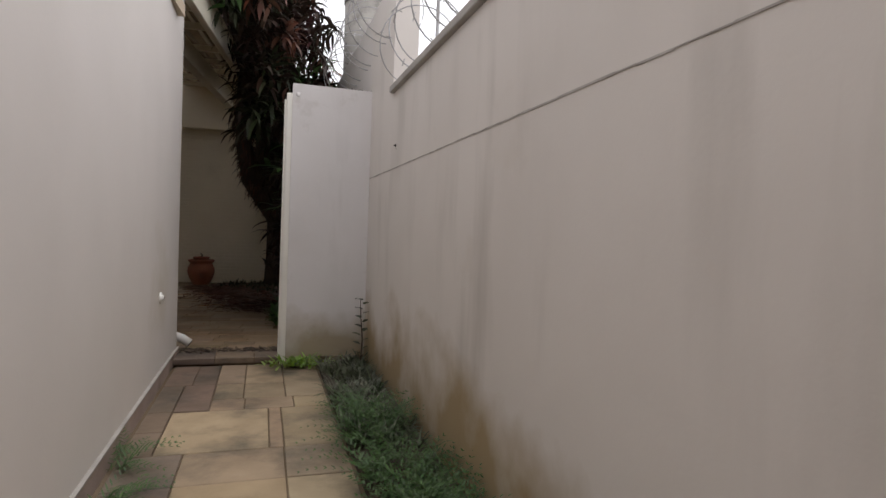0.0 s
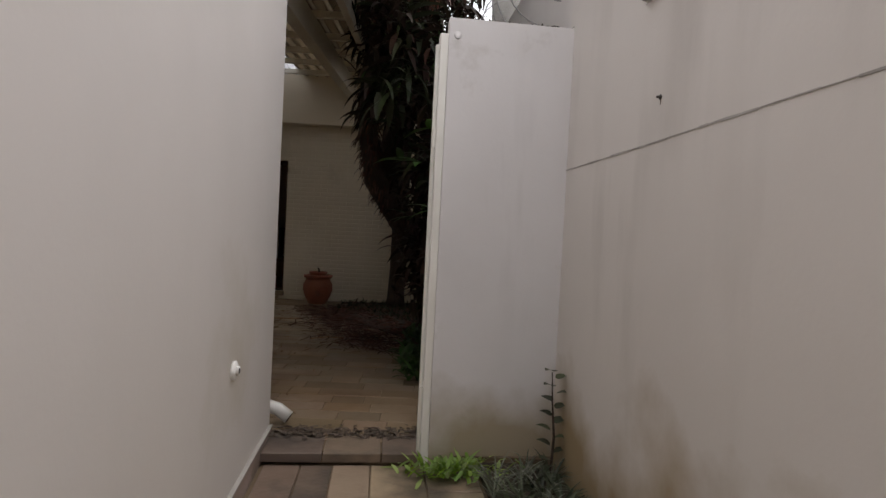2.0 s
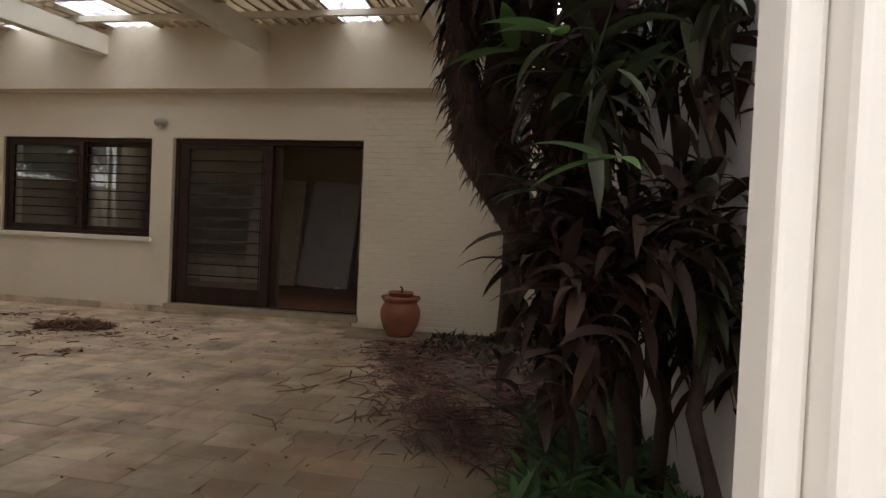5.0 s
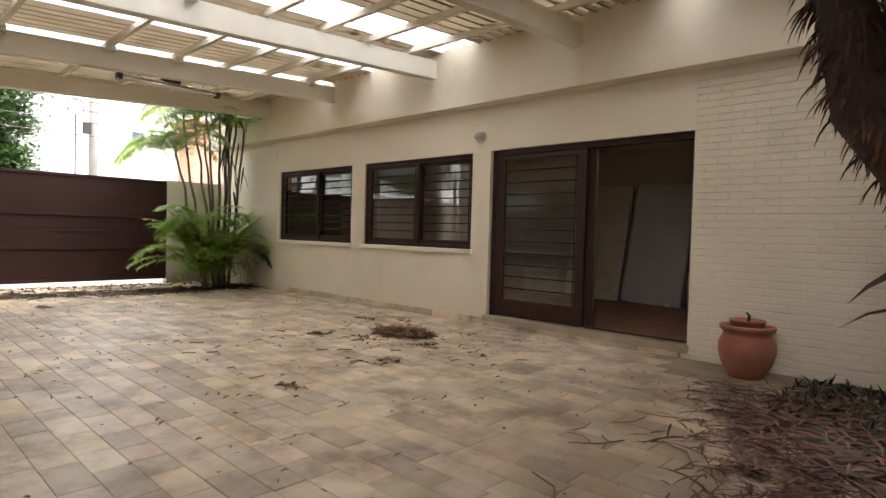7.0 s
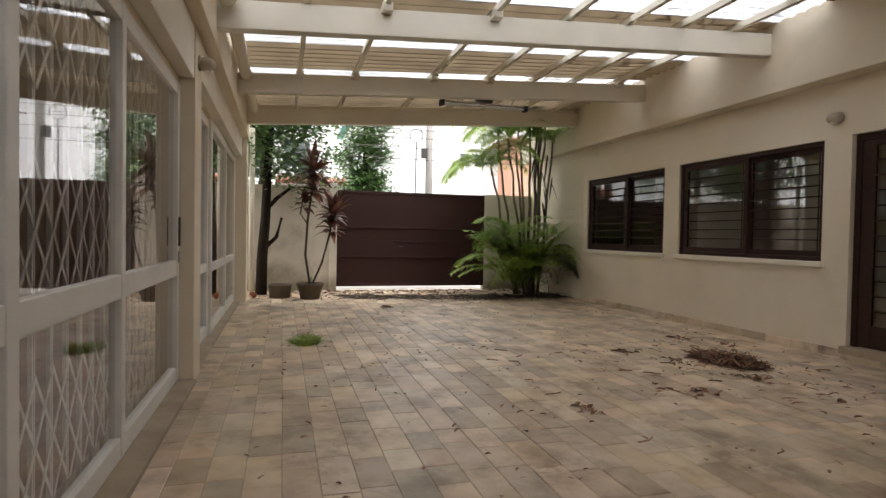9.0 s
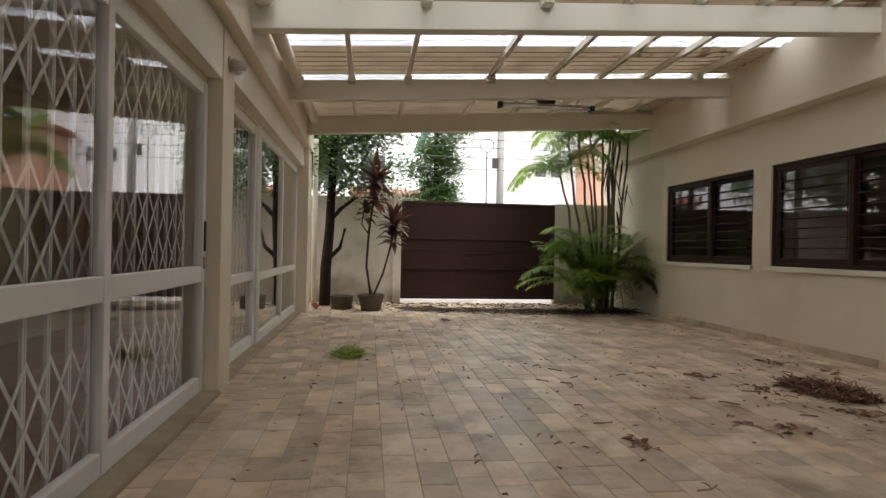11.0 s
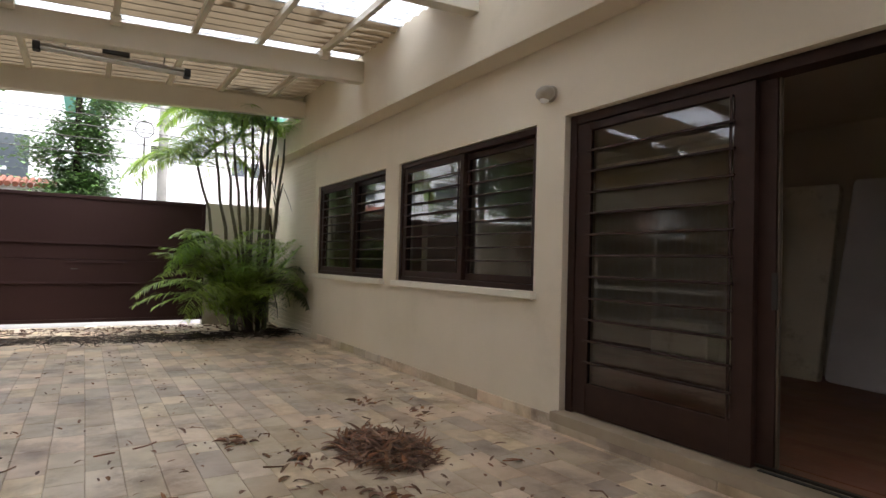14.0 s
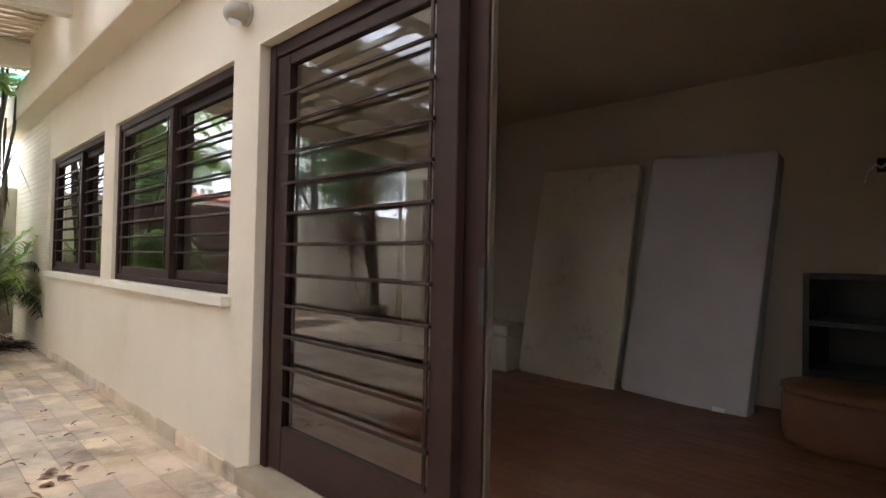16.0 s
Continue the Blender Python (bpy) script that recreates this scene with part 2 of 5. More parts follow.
M_CEIL = surface("room_ceiling_paint", (0.6, 0.51, 0.39), (0.52, 0.44, 0.335), 1.0, 0.85, bump=0.05)
M_ROOM_FLOOR = surface("dark_parquet", (0.27, 0.115, 0.06), (0.2, 0.084, 0.045), 4.0, 0.5, bump=0.05, by_object=0.14)
M_GLASS = pane_glass("window_glass", (0.78, 0.8, 0.8), 2.4)
M_FACADE_GLASS = pane_glass("facade_glass", (0.98, 0.985, 0.985), 2.0)
M_SHEET = surface("fibre_cement_sheet", (0.28, 0.225, 0.15), (0.2, 0.155, 0.1), 2.5, 0.85, bump=0.15, stain=(0.2, 0.15, 0.1), stain_scale=1.4, stain_at=(0.55, 0.8))
M_CLEAR_SHEET = surface("translucent_sheet", (0.92, 0.93, 0.95), (0.85, 0.86, 0.88), 1.5, 0.5, bump=0.02, stain=(0.35, 0.32, 0.3), stain_scale=2.4, stain_at=(0.62, 0.76), clear=0.3, translucent=0.4)
M_ROAD = surface("asphalt", (0.055, 0.055, 0.055), (0.07, 0.068, 0.065), 3.0, 0.9, bump=0.4)
M_PAVE = surface("street_concrete", (0.32, 0.30, 0.28), (0.25, 0.24, 0.22), 2.0, 0.9, bump=0.3)
M_HOUSE = surface("white_house_render", (0.82, 0.82, 0.80), (0.76, 0.76, 0.75), 0.8, 0.8, bump=0.05)
M_LEAF_DARK = surface("dark_purple_leaf", (0.046, 0.022, 0.018), (0.024, 0.02, 0.011), 2.0, 0.6, bump=0.05, by_island=0.5, translucent=0.12, spec=0.13)
M_LEAF_DEEP = surface("deep_green_leaf", (0.028, 0.045, 0.018), (0.035, 0.03, 0.016), 3.0, 0.5, bump=0.05, by_island=0.5, translucent=0.2, spec=0.25)
M_LEAF_GREEN = surface("bright_green_leaf", (0.045, 0.11, 0.025), (0.07, 0.13, 0.03), 3.0, 0.4, bump=0.05, by_island=0.45, translucent=0.3)
M_LEAF_MAROON = surface("maroon_leaf", (0.05, 0.02, 0.021), (0.026, 0.017, 0.015), 3.0, 0.55, bump=0.05, by_island=0.5, translucent=0.15, spec=0.13)
M_LEAF_RED = surface("red_brown_leaf", (0.17, 0.055, 0.035), (0.08, 0.045, 0.025), 4.0, 0.45, bump=0.05, by_island=0.5, translucent=0.25)
M_PALM = surface("palm_frond_green", (0.25, 0.43, 0.06), (0.37, 0.47, 0.09), 2.0, 0.45, bump=0.03, by_island=0.4, translucent=0.45)
M_PALM_DRY = surface("dry_palm_leaf", (0.12, 0.085, 0.058), (0.055, 0.04, 0.03), 3.0, 0.8, bump=0.1, by_island=0.4)
M_TREE_LEAF = surface("street_tree_leaf", (0.17, 0.3, 0.08), (0.08, 0.16, 0.04), 1.0, 0.5, bump=0.0, by_island=0.5, translucent=0.25)
M_FERN = surface("fern_green", (0.05, 0.12, 0.03), (0.07, 0.14, 0.035), 5.0, 0.55, bump=0.0, by_island=0.4, translucent=0.3)
M_GRASSY = surface("dark_grass_blade", (0.045, 0.065, 0.03), (0.085, 0.10, 0.05), 5.0, 0.5, bump=0.0, by_island=0.5, translucent=0.2)
M_COVER = surface("dim_ground_cover_leaf", (0.026, 0.036, 0.018), (0.04, 0.04, 0.022), 5.0, 0.7, bump=0.0, by_island=0.5, translucent=0.15, spec=0.1)
M_DEAD_DARK = surface("rotting_brown_leaf", (0.15, 0.06, 0.04), (0.055, 0.03, 0.022), 6.0, 0.8, bump=0.1, by_island=0.55, spec=0.2)
M_DEAD = surface("dead_brown_leaf", (0.33, 0.16, 0.08), (0.15, 0.08, 0.045), 6.0, 0.8, bump=0.1, by_island=0.55)
M_BARK = surface("brown_bark", (0.068, 0.043, 0.029), (0.032, 0.021, 0.016), 6.0, 0.9, bump=0.8, fine=18)
M_BARK_DARK = surface("dark_wet_bark", (0.035, 0.026, 0.02), (0.02, 0.016, 0.013), 6.0, 0.9, bump=0.8, fine=18, spec=0.1)
M_PALM_STEM = surface("ringed_palm_stem", (0.17, 0.15, 0.10), (0.09, 0.08, 0.05), 4.0, 0.7, bump=0.3, fine=25)
M_TERRACOTTA = surface("terracotta", (0.34, 0.12, 0.065), (0.25, 0.09, 0.05), 6.0, 0.7, bump=0.15, stain=(0.18, 0.09, 0.06), stain_scale=5)
M_OLDPOT = surface("dirty_clay_pot", (0.13, 0.098, 0.068), (0.075, 0.058, 0.038), 6.0, 0.9, bump=0.3)
M_MATTRESS_W = surface("white_mattress_fabric", (0.55, 0.5, 0.475), (0.48, 0.435, 0.415), 3.0, 0.9, bump=0.15, fine=120)
M_MATTRESS_B = surface("beige_mattress_fabric", (0.62, 0.54, 0.41), (0.54, 0.46, 0.34), 3.0, 0.9, bump=0.15, fine=120, stain=(0.33, 0.26, 0.17), stain_scale=4, stain_at=(0.58, 0.75))
M_BLACK = surface("black_laminate", (0.012, 0.014, 0.02), (0.018, 0.02, 0.026), 3.0, 0.35, bump=0.02)
M_WICKER = surface("brown_leatherette", (0.2, 0.09, 0.045), (0.15, 0.065, 0.035), 5.0, 0.6, bump=0.1)
M_STEEL = surface("galvanised_wire", (0.45, 0.45, 0.46), (0.3, 0.29, 0.28), 8.0, 0.45, metal=0.8, bump=0.0)
M_IRON = surface("dark_iron", (0.05, 0.045, 0.04), None, 5.0, 0.5, metal=0.6, bump=0.05)
M_FIXTURE = surface("grey_lamp_plastic", (0.45, 0.40, 0.32), (0.35, 0.31, 0.25), 6.0, 0.5, bump=0.05)
M_PVC = surface("white_pvc", (0.8, 0.79, 0.76), None, 4.0, 0.35, bump=0.0)
M_CONCRETE = surface("weathered_concrete", (0.38, 0.36, 0.33), (0.26, 0.25, 0.23), 3.0, 0.9, bump=0.3, stain=(0.12, 0.11, 0.1), stain_scale=2.5)
M_GREY_STRIP = surface("dark_cement_joint", (0.46, 0.43, 0.40), (0.24, 0.22, 0.2), 9.0, 0.95, bump=0.4)
M_COPING = surface("grey_coping", (0.42, 0.40, 0.37), (0.3, 0.28, 0.26), 5.0, 0.85, bump=0.3)
M_TILE_ROOF = surface("clay_roof_tile", (0.30, 0.10, 0.06), (0.22, 0.08, 0.05), 5.0, 0.85, bump=0.3)
M_GREEN_ROOF = surface("green_roof_tile", (0.06, 0.22, 0.17), (0.08, 0.26, 0.2), 4.0, 0.7, bump=0.2)
M_PEACH = surface("peach_house_render", (0.55, 0.30, 0.20), (0.48, 0.26, 0.17), 2.0, 0.8, bump=0.05)
M_WIN_DARK = surface("dark_window_pane", (0.05, 0.06, 0.07), None, 2.0, 0.12, bump=0.0)
# near-black that paints the shade inside small holes
M_HOLE_SHADE = surface("hole_shade_black", (0.02, 0.018, 0.016), None, 2.0, 0.8, bump=0.0)
M_SKIRT = surface("rose_stone_skirting", (0.37, 0.29, 0.255), (0.29, 0.225, 0.195), 4.0, 0.75, bump=0.2, stain=(0.16, 0.12, 0.09), stain_scale=3)
M_SILL = surface("pale_stone_sill", (0.40, 0.325, 0.22), (0.29, 0.23, 0.155), 5.0, 0.6, bump=0.15)

# ---- mesh helpers ----
def link_mesh(name, bm, material, smooth=False):
    me = bpy.data.meshes.new(name)
    bm.normal_update()
    bm.to_mesh(me)
    bm.free()
    for mat in material if isinstance(material, (list, tuple)) else [material]:
        me.materials.append(mat)
    if smooth:
        for p in me.polygons:
            p.use_smooth = True
    return me


def part(name, bm, material, parent=None, label="", smooth=False):
    """One mesh object made from bm, under a thing or a part."""
    ob = new(name, link_mesh(name, bm, material, smooth))
    if parent:
        ob.parent = parent
    if label:
        ob["label"] = label
    return ob


def holder(name, m, label, category, group="", kind=""):
    ob = new(name)
    ob.matrix_basis = m
    ob.empty_display_size = 0.1
    return tagged(ob, label, category, group, kind)


def structure(name, bm, material, label="", category="", smooth=False):
    return tagged(part(name, bm, material, None, "", smooth), label, category, "", "structure")


def box(bm, x0, y0, z0, x1, y1, z1, bevel=0.0, m=None):
    """Adds a box between two corners, with bevelled edges if asked."""
    mat = Matrix.LocRotScale(((x0 + x1) / 2, (y0 + y1) / 2, (z0 + z1) / 2), None, (abs(x1 - x0), abs(y1 - y0), abs(z1 - z0)))
    made = bmesh.ops.create_cube(bm, size=1.0, matrix=(m @ mat) if m else mat)
    if bevel:
        edges = list({e for v in made["verts"] for e in v.link_edges})
        bmesh.ops.bevel(bm, geom=edges, offset=bevel, segments=2, affect="EDGES", profile=0.5)
    return bm


def boxes(*rows, bevel=0.0, m=None):
    bm = bmesh.new()
    for r in rows:
        box(bm, *r, bevel=bevel, m=m)
    return bm


def tube(bm, points, radii, sides=10, cap=True):
    """A round tube along points, with a radius at each."""
    rings = []
    pts = [Vector(p) for p in points]
    for i, p in enumerate(pts):
        ahead = (pts[min(i + 1, len(pts) - 1)] - pts[max(i - 1, 0)]).normalized()
        side = ahead.cross(Vector((0, 0, 1)) if abs(ahead.z) < 0.95 else Vector((1, 0, 0))).normalized()
        up = side.cross(ahead)
        r = radii[i] if isinstance(radii, (list, tuple)) else radii
        rings.append([bm.verts.new(p + r * (math.cos(a) * side + math.sin(a) * up)) for a in (2 * math.pi * k / sides for k in range(sides))])
    for a, b in zip(rings, rings[1:]):
        for k in range(sides):
            bm.faces.new((a[k], a[(k + 1) % sides], b[(k + 1) % sides], b[k]))
    if cap:
        bm.faces.new(rings[0][::-1])
        bm.faces.new(rings[-1])
    return bm


def lathe(bm, profile, sides=32, m=None):
    """Turns a profile of (radius, height) round the z axis."""
    rings = []
    for r, z in profile:
        rings.append([bm.verts.new((m or Matrix()) @ Vector((r * math.cos(a), r * math.sin(a), z))) for a in (2 * math.pi * k / sides for k in range(sides))])
    for a, b in zip(rings, rings[1:]):
        for k in range(sides):
            bm.faces.new((a[k], a[(k + 1) % sides], b[(k + 1) % sides], b[k]))
    bm.faces.new(rings[0][::-1])
    bm.faces.new(rings[-1])
    return bm


def wall_with_holes(bm, x0, x1, z0, z1, holes, y0, y1):
    """A wall slab along x with rectangular openings (x0, x1, z0, z1), cut as blocks."""
    xs = sorted({x0, x1, *(v for h in holes for v in h[:2])})
    zs = sorted({z0, z1, *(v for h in holes for v in h[2:])})
    grid = {}
    for x in xs:
        for z in zs:
            for y in (y0, y1):
                grid[x, y, z] = bm.verts.new((x, y, z))
    solid = {}
    for i in range(len(xs) - 1):
        for k in range(len(zs) - 1):
            cx, cz = (xs[i] + xs[i + 1]) / 2, (zs[k] + zs[k + 1]) / 2
            solid[i, k] = not any(h[0] < cx < h[1] and h[2] < cz < h[3] for h in holes)
    for (i, k), full in solid.items():
        if not full:
            continue
        a, b, c, d = xs[i], xs[i + 1], zs[k], zs[k + 1]
        bm.faces.new([grid[p] for p in ((a, y0, c), (b, y0, c), (b, y0, d), (a, y0, d))])
        bm.faces.new([grid[p] for p in ((a, y1, c), (a, y1, d), (b, y1, d), (b, y1, c))])
        for other, quad in (((i - 1, k), ((a, y0, c), (a, y0, d), (a, y1, d), (a, y1, c))), ((i + 1, k), ((b, y0, c), (b, y1, c), (b, y1, d), (b, y0, d))),
                            ((i, k - 1), ((a, y0, c), (a, y1, c), (b, y1, c), (b, y0, c))), ((i, k + 1), ((a, y0, d), (b, y0, d), (b, y1, d), (a, y1, d)))):
            if not solid.get(other, False):
                bm.faces.new([grid[p] for p in quad])
    return bm


# ---- the plan ----
# Passage: local u to the right across it, v along it, from the house corner.
PASSAGE = pose(-1.29, 4.77, 0, 0, 0, 4.5)
PASS_WIDTH, PASS_FLOOR = 1.72, -0.065
WALL_Y, FACADE_Y, GATE_X = 11.4, 4.57, -13.9
DOOR = (-5.66, -2.87, 0.14, 2.47)
WIN_A = (-11.24, -8.82, 1.06, 2.46)
WIN_B = (-8.46, -5.99, 1.06, 2.46)
BAND_Y, BAND_Z0, BAND_Z1 = 11.15, 3.09, 3.95
BEAMS = (-1.75, -4.2, -6.6, -9.1, -11.35)

# ---- ground and floors ----
structure("ground", boxes((-120, -120, -0.5, 120, 120, -0.16)), M_PAVE, "pale concrete ground around the house", "ground")
structure("road", boxes((-24, -60, -0.2, -17, 60, -0.145)), M_ROAD, "grey asphalt street beyond the gate", "road")
patio_floor = structure("floor", boxes((-14.1, 4.5, -0.15, 1.0, 11.4, -0.0025)), M_MORTAR, "sandstone-paved carport floor", "floor")
passage_floor = structure("floor_passage", boxes((0, -9.0, -0.3, PASS_WIDTH + 0.1, -0.1, PASS_FLOOR - 0.012), m=PASSAGE), M_MORTAR, "stone-slab path along the side passage", "floor")

# ---- walls ----
bm = bmesh.new()
wall_with_holes(bm, -14.1, 0.2, -0.1, 3.95, [DOOR, WIN_A, WIN_B], WALL_Y, WALL_Y + 0.22)
wall_north = structure("wall_north", bm, M_WALL, "cream-painted house wall with windows and a sliding door", "wall")
structure("beam_north", boxes((-11.42, BAND_Y, BAND_Z0, 0.15, WALL_Y - 0.003, BAND_Z1), (-14.1, BAND_Y, BAND_Z0, -11.42, WALL_Y - 0.003, 3.55), bevel=0.008), M_WALL, "cream-painted concrete band above the windows", "beam")

# house with the glass front: solid walls round a dark room
bm = bmesh.new()
G1 = (-6.04, -1.75, 0.02, 2.5)
G2 = (-11.8, -6.43, 0.0, 2.62)
wall_with_holes(bm, -12.35, -1.33, -0.1, 3.0, [G1, G2], FACADE_Y - 0.2, FACADE_Y)
structure("wall_south", bm, M_WALL, "cream-painted facade around the glass doors", "wall")
structure("beam_south", boxes((-12.35, FACADE_Y - 0.2, 3.003, -1.33, FACADE_Y + 0.24, 3.55), bevel=0.008), M_WALL, "cream-painted concrete ledge above the glass doors", "beam")
structure("wall_passage_house", boxes((-0.24, -9.0, -0.25, 0, 0, 3.5), m=PASSAGE), M_PASS, "plain off-white house wall along the passage", "wall")
structure("wall_boundary", boxes((PASS_WIDTH, -9.0, -0.25, PASS_WIDTH + 0.2, -1.3, 2.32), (PASS_WIDTH, -1.3, -0.25, PASS_WIDTH + 0.2, -0.3, 3.3), m=PASSAGE), M_BOUND, "off-white boundary wall with a damp, stained foot", "wall")
structure("wall_east", boxes((PASS_WIDTH, -0.3, -0.25, PASS_WIDTH + 0.2, 7.2, 3.3), m=PASSAGE), M_PASS, "off-white boundary wall behind the planting bed", "wall")
structure("wall_passage_end", boxes((-0.24, -9.2, -0.25, PASS_WIDTH + 0.2, -9.0, 3.0), m=PASSAGE), M_PASS, "plain wall closing the passage", "wall")
structure("wall_gate_side", boxes((0.98, -0.36, -0.25, PASS_WIDTH + 0.003, -0.26, 2.55), m=PASSAGE), M_STUB, "white stub wall beside the passage opening", "wall")
structure("wall_west", boxes((GATE_X - 0.2, 2.0, -0.15, GATE_X, 6.55, 2.34), (GATE_X - 0.2, 10.15, -0.15, GATE_X, 11.62, 2.3)), M_WEST, "stained cream street wall on both sides of the gate", "wall")
structure("wall_room_south", boxes((-12.35, 1.5, -0.1, -1.2, 1.7, 3.0), (-12.35, 1.7, -0.1, -12.15, 4.37, 3.0)), M_ROOM_WALL, "back wall of the glass-fronted room", "wall")
structure("floor_room_south", boxes((-12.35, 1.5, -0.12, -1.3, FACADE_Y - 0.2, 0.0)), M_ROOM_FLOOR, "dark floor behind the glass doors", "floor")
structure("ceiling_room_south", boxes((-12.4, 1.4, 3.0, -1.2, FACADE_Y - 0.2, 3.1)), M_ROOM_WALL, "plain ceiling", "ceiling")

# room behind the sliding door
structure("floor_room_north", boxes((-14.1, WALL_Y + 0.22, 0.0, 0.2, 15.3, 0.15)), M_ROOM_FLOOR, "dark brown wooden floor of the room", "floor")
structure("wall_room_north", boxes((-14.1, 15.1, 0.1, 0.2, 15.3, 2.9), (-14.3, WALL_Y + 0.22, 0.1, -14.1, 15.3, 2.9), (-8.9, WALL_Y + 0.6, 0.1, -8.75, 15.1, 2.9), (0.0, WALL_Y + 0.22, 0.1, 0.2, 15.1, 2.9)), M_ROOM_WALL, "unlit beige room walls", "wall")
structure("ceiling_room_north", boxes((-14.3, WALL_Y + 0.22, 2.9, 0.2, 15.3, 3.05)), M_CEIL, "plain room ceiling", "ceiling")

# ---- carport roof ----
SLOPE = 0.0615


def roof_z(y, base):
    return base + SLOPE * (y - 4.9)


def sloped_bar(bm, x0, x1, y0, y1, low, height, bevel=0.008):
    """A bar along y that follows the roof's slope."""
    made = box(bm, x0, y0, 0, x1, y1, height, bevel)
    for v in bm.verts:
        v.co.z += roof_z(v.co.y, low)
    return made


beam = None
for x in BEAMS:
    bm = bmesh.new()
    sloped_bar(bm, -0.07, 0.07, FACADE_Y + 0.1, BAND_Y + 0.06, 3.17, 0.27)
    if beam is None:
        beam = tagged(part("roof_beam", bm, M_TRIM), "cream-painted beam spanning the carport", "beam", "carport beams")
        beam.matrix_basis = pose(x, 0, 0)
    else:
        bm.free()
        copy_thing(beam, pose(x, 0, 0))
tagged(part("roof_beam", sloped_bar(bmesh.new(), -1.3, -1.22, FACADE_Y + 0.1, BAND_Y + 0.06, 3.30, 0.30), M_TRIM), "cream-painted edge board of the carport roof", "beam")

tagged(part("fascia_board", sloped_bar(bmesh.new(), -11.52, -11.47, FACADE_Y + 0.1, BAND_Y + 0.06, 3.36, 0.17, 0.005), M_TRIM), "cream-painted board closing the roof edge above the gate side", "fascia")
for y in (5.62, 6.38, 7.53, 8.4, 9.15, 9.85, 10.6):
    z = roof_z(y, 3.44)
    tagged(part("roof_purlin", boxes((-11.55, y - 0.028, z, -1.24, y + 0.028, z + 0.075), bevel=0.004), M_TRIM), "thin cream-painted purlin under the roof sheets", "purlin", "carport purlins")
    for x in BEAMS[1:4]:
        if random.random() < 0.6:
            tagged(part("roof_block", boxes((x + 0.075, y - 0.05, z - 0.06, x + 0.2, y + 0.05, z + 0.02), bevel=0.004), M_TRIM), "small painted timber packing block on a beam", "block", "roof blocks")


def corrugated(x0, x1, lift, y0=4.75, y1=11.34):
    """A wavy sheet from x0 to x1 that follows the roof's slope."""
    bm = bmesh.new()
    n = max(4, int((x1 - x0) / 0.176 * 8))
    rows = []
    for y in (y0, y1):
        rows.append([bm.verts.new((x0 + (x1 - x0) * i / n, y, roof_z(y, 3.545 + lift) + 0.024 * math.cos((x0 + (x1 - x0) * i / n) * 2 * math.pi / 0.176))) for i in range(n + 1)])
    for i in range(n):
        bm.faces.new((rows[0][i], rows[0][i + 1], rows[1][i + 1], rows[1][i]))
    bmesh.ops.solidify(bm, geom=bm.faces[:], thickness=0.006)
    return bm


for x0, x1, clear in ((-1.75, -1.15, False), (-2.6, -1.7, False), (-3.16, -2.6, True), (-4.3, -3.12, False), (-4.46, -4.3, True), (-5.75, -4.42, False), (-6.5, -5.75, True),
                      (-7.42, -6.46, False), (-8.1, -7.42, True), (-9.12, -8.06, False), (-9.5, -9.12, True), (-10.7, -9.46, False), (-11.6, -10.66, False)):
    if clear:
        tagged(part("roof_sheet", corrugated(x0, x1, 0.012), M_CLEAR_SHEET, smooth=True), "stained translucent corrugated roof sheet", "roof sheet", "translucent roof sheets")
    else:
        tagged(part("roof_sheet", corrugated(x0, x1, 0.0), M_SHEET, smooth=True), "brown fibre-cement corrugated roof sheet", "roof sheet", "opaque roof sheets")
gutter = holder("roof_gutter", pose(0, 4.92, 3.4), "cream-painted round gutter pipe along the ledge", "gutter")
for x0, x1 in ((-11.2, -9.2), (-9.0, -6.7), (-6.5, -4.3), (-4.1, -1.9)):
    part("pipe", tube(bmesh.new(), [(x1, 0, 0.02), (x0, 0, 0)], 0.075, 16), M_TRIM, gutter, smooth=True)
    part("collar", tube(bmesh.new(), [(x0 + 0.02, 0, 0), (x0 + 0.09, 0, 0)], 0.085, 16), M_TRIM, gutter, smooth=True)

lamp = holder("fluorescent_lamp", pose(-9.3, 8.43, 3.31), "rusty fluorescent batten lamp hung below a roof beam", "ceiling lamp")
part("channel", boxes((-0.045, -0.66, 0.03, 0.045, 0.66, 0.055), bevel=0.005), M_FIXTURE, lamp)
for x in (-0.035, 0.035):
    part("tube", tube(bmesh.new(), [(x, -0.66, 0.0), (x, 0.66, 0.0)], 0.013, 10), M_PVC, lamp, smooth=True)
part("ballast", boxes((-0.06, -0.13, 0.055, 0.06, 0.12, 0.125), bevel=0.006), M_IRON, lamp, "dark metal ballast box")
for s in (-0.69, 0.69):
    part("socket", boxes((-0.06, s - 0.032, -0.03, 0.06, s + 0.032, 0.055), bevel=0.006), M_IRON, lamp)
for s in (-0.45, 0.45):
    part("hanger", tube(bmesh.new(), [(0, s, 0.05), (0.1, s, 0.11), (0.145, s, 0.12)], 0.006, 6), M_IRON, lamp)


# ---- windows and sliding door of the north wall ----
def glass_sheet(parent, x0, x1, z0, z1, y, face, material=M_GLASS):
    """A pane of clear glass, its outer face towards +y or -y."""
    bm = bmesh.new()
    corners = [bm.verts.new(p) for p in ((x0, y, z0), (x1, y, z0), (x1, y, z1), (x0, y, z1))]
    bm.faces.new(corners if face < 0 else corners[::-1])
    g = part("pane", bm, material, parent)
    g.visible_shadow = False
    return g


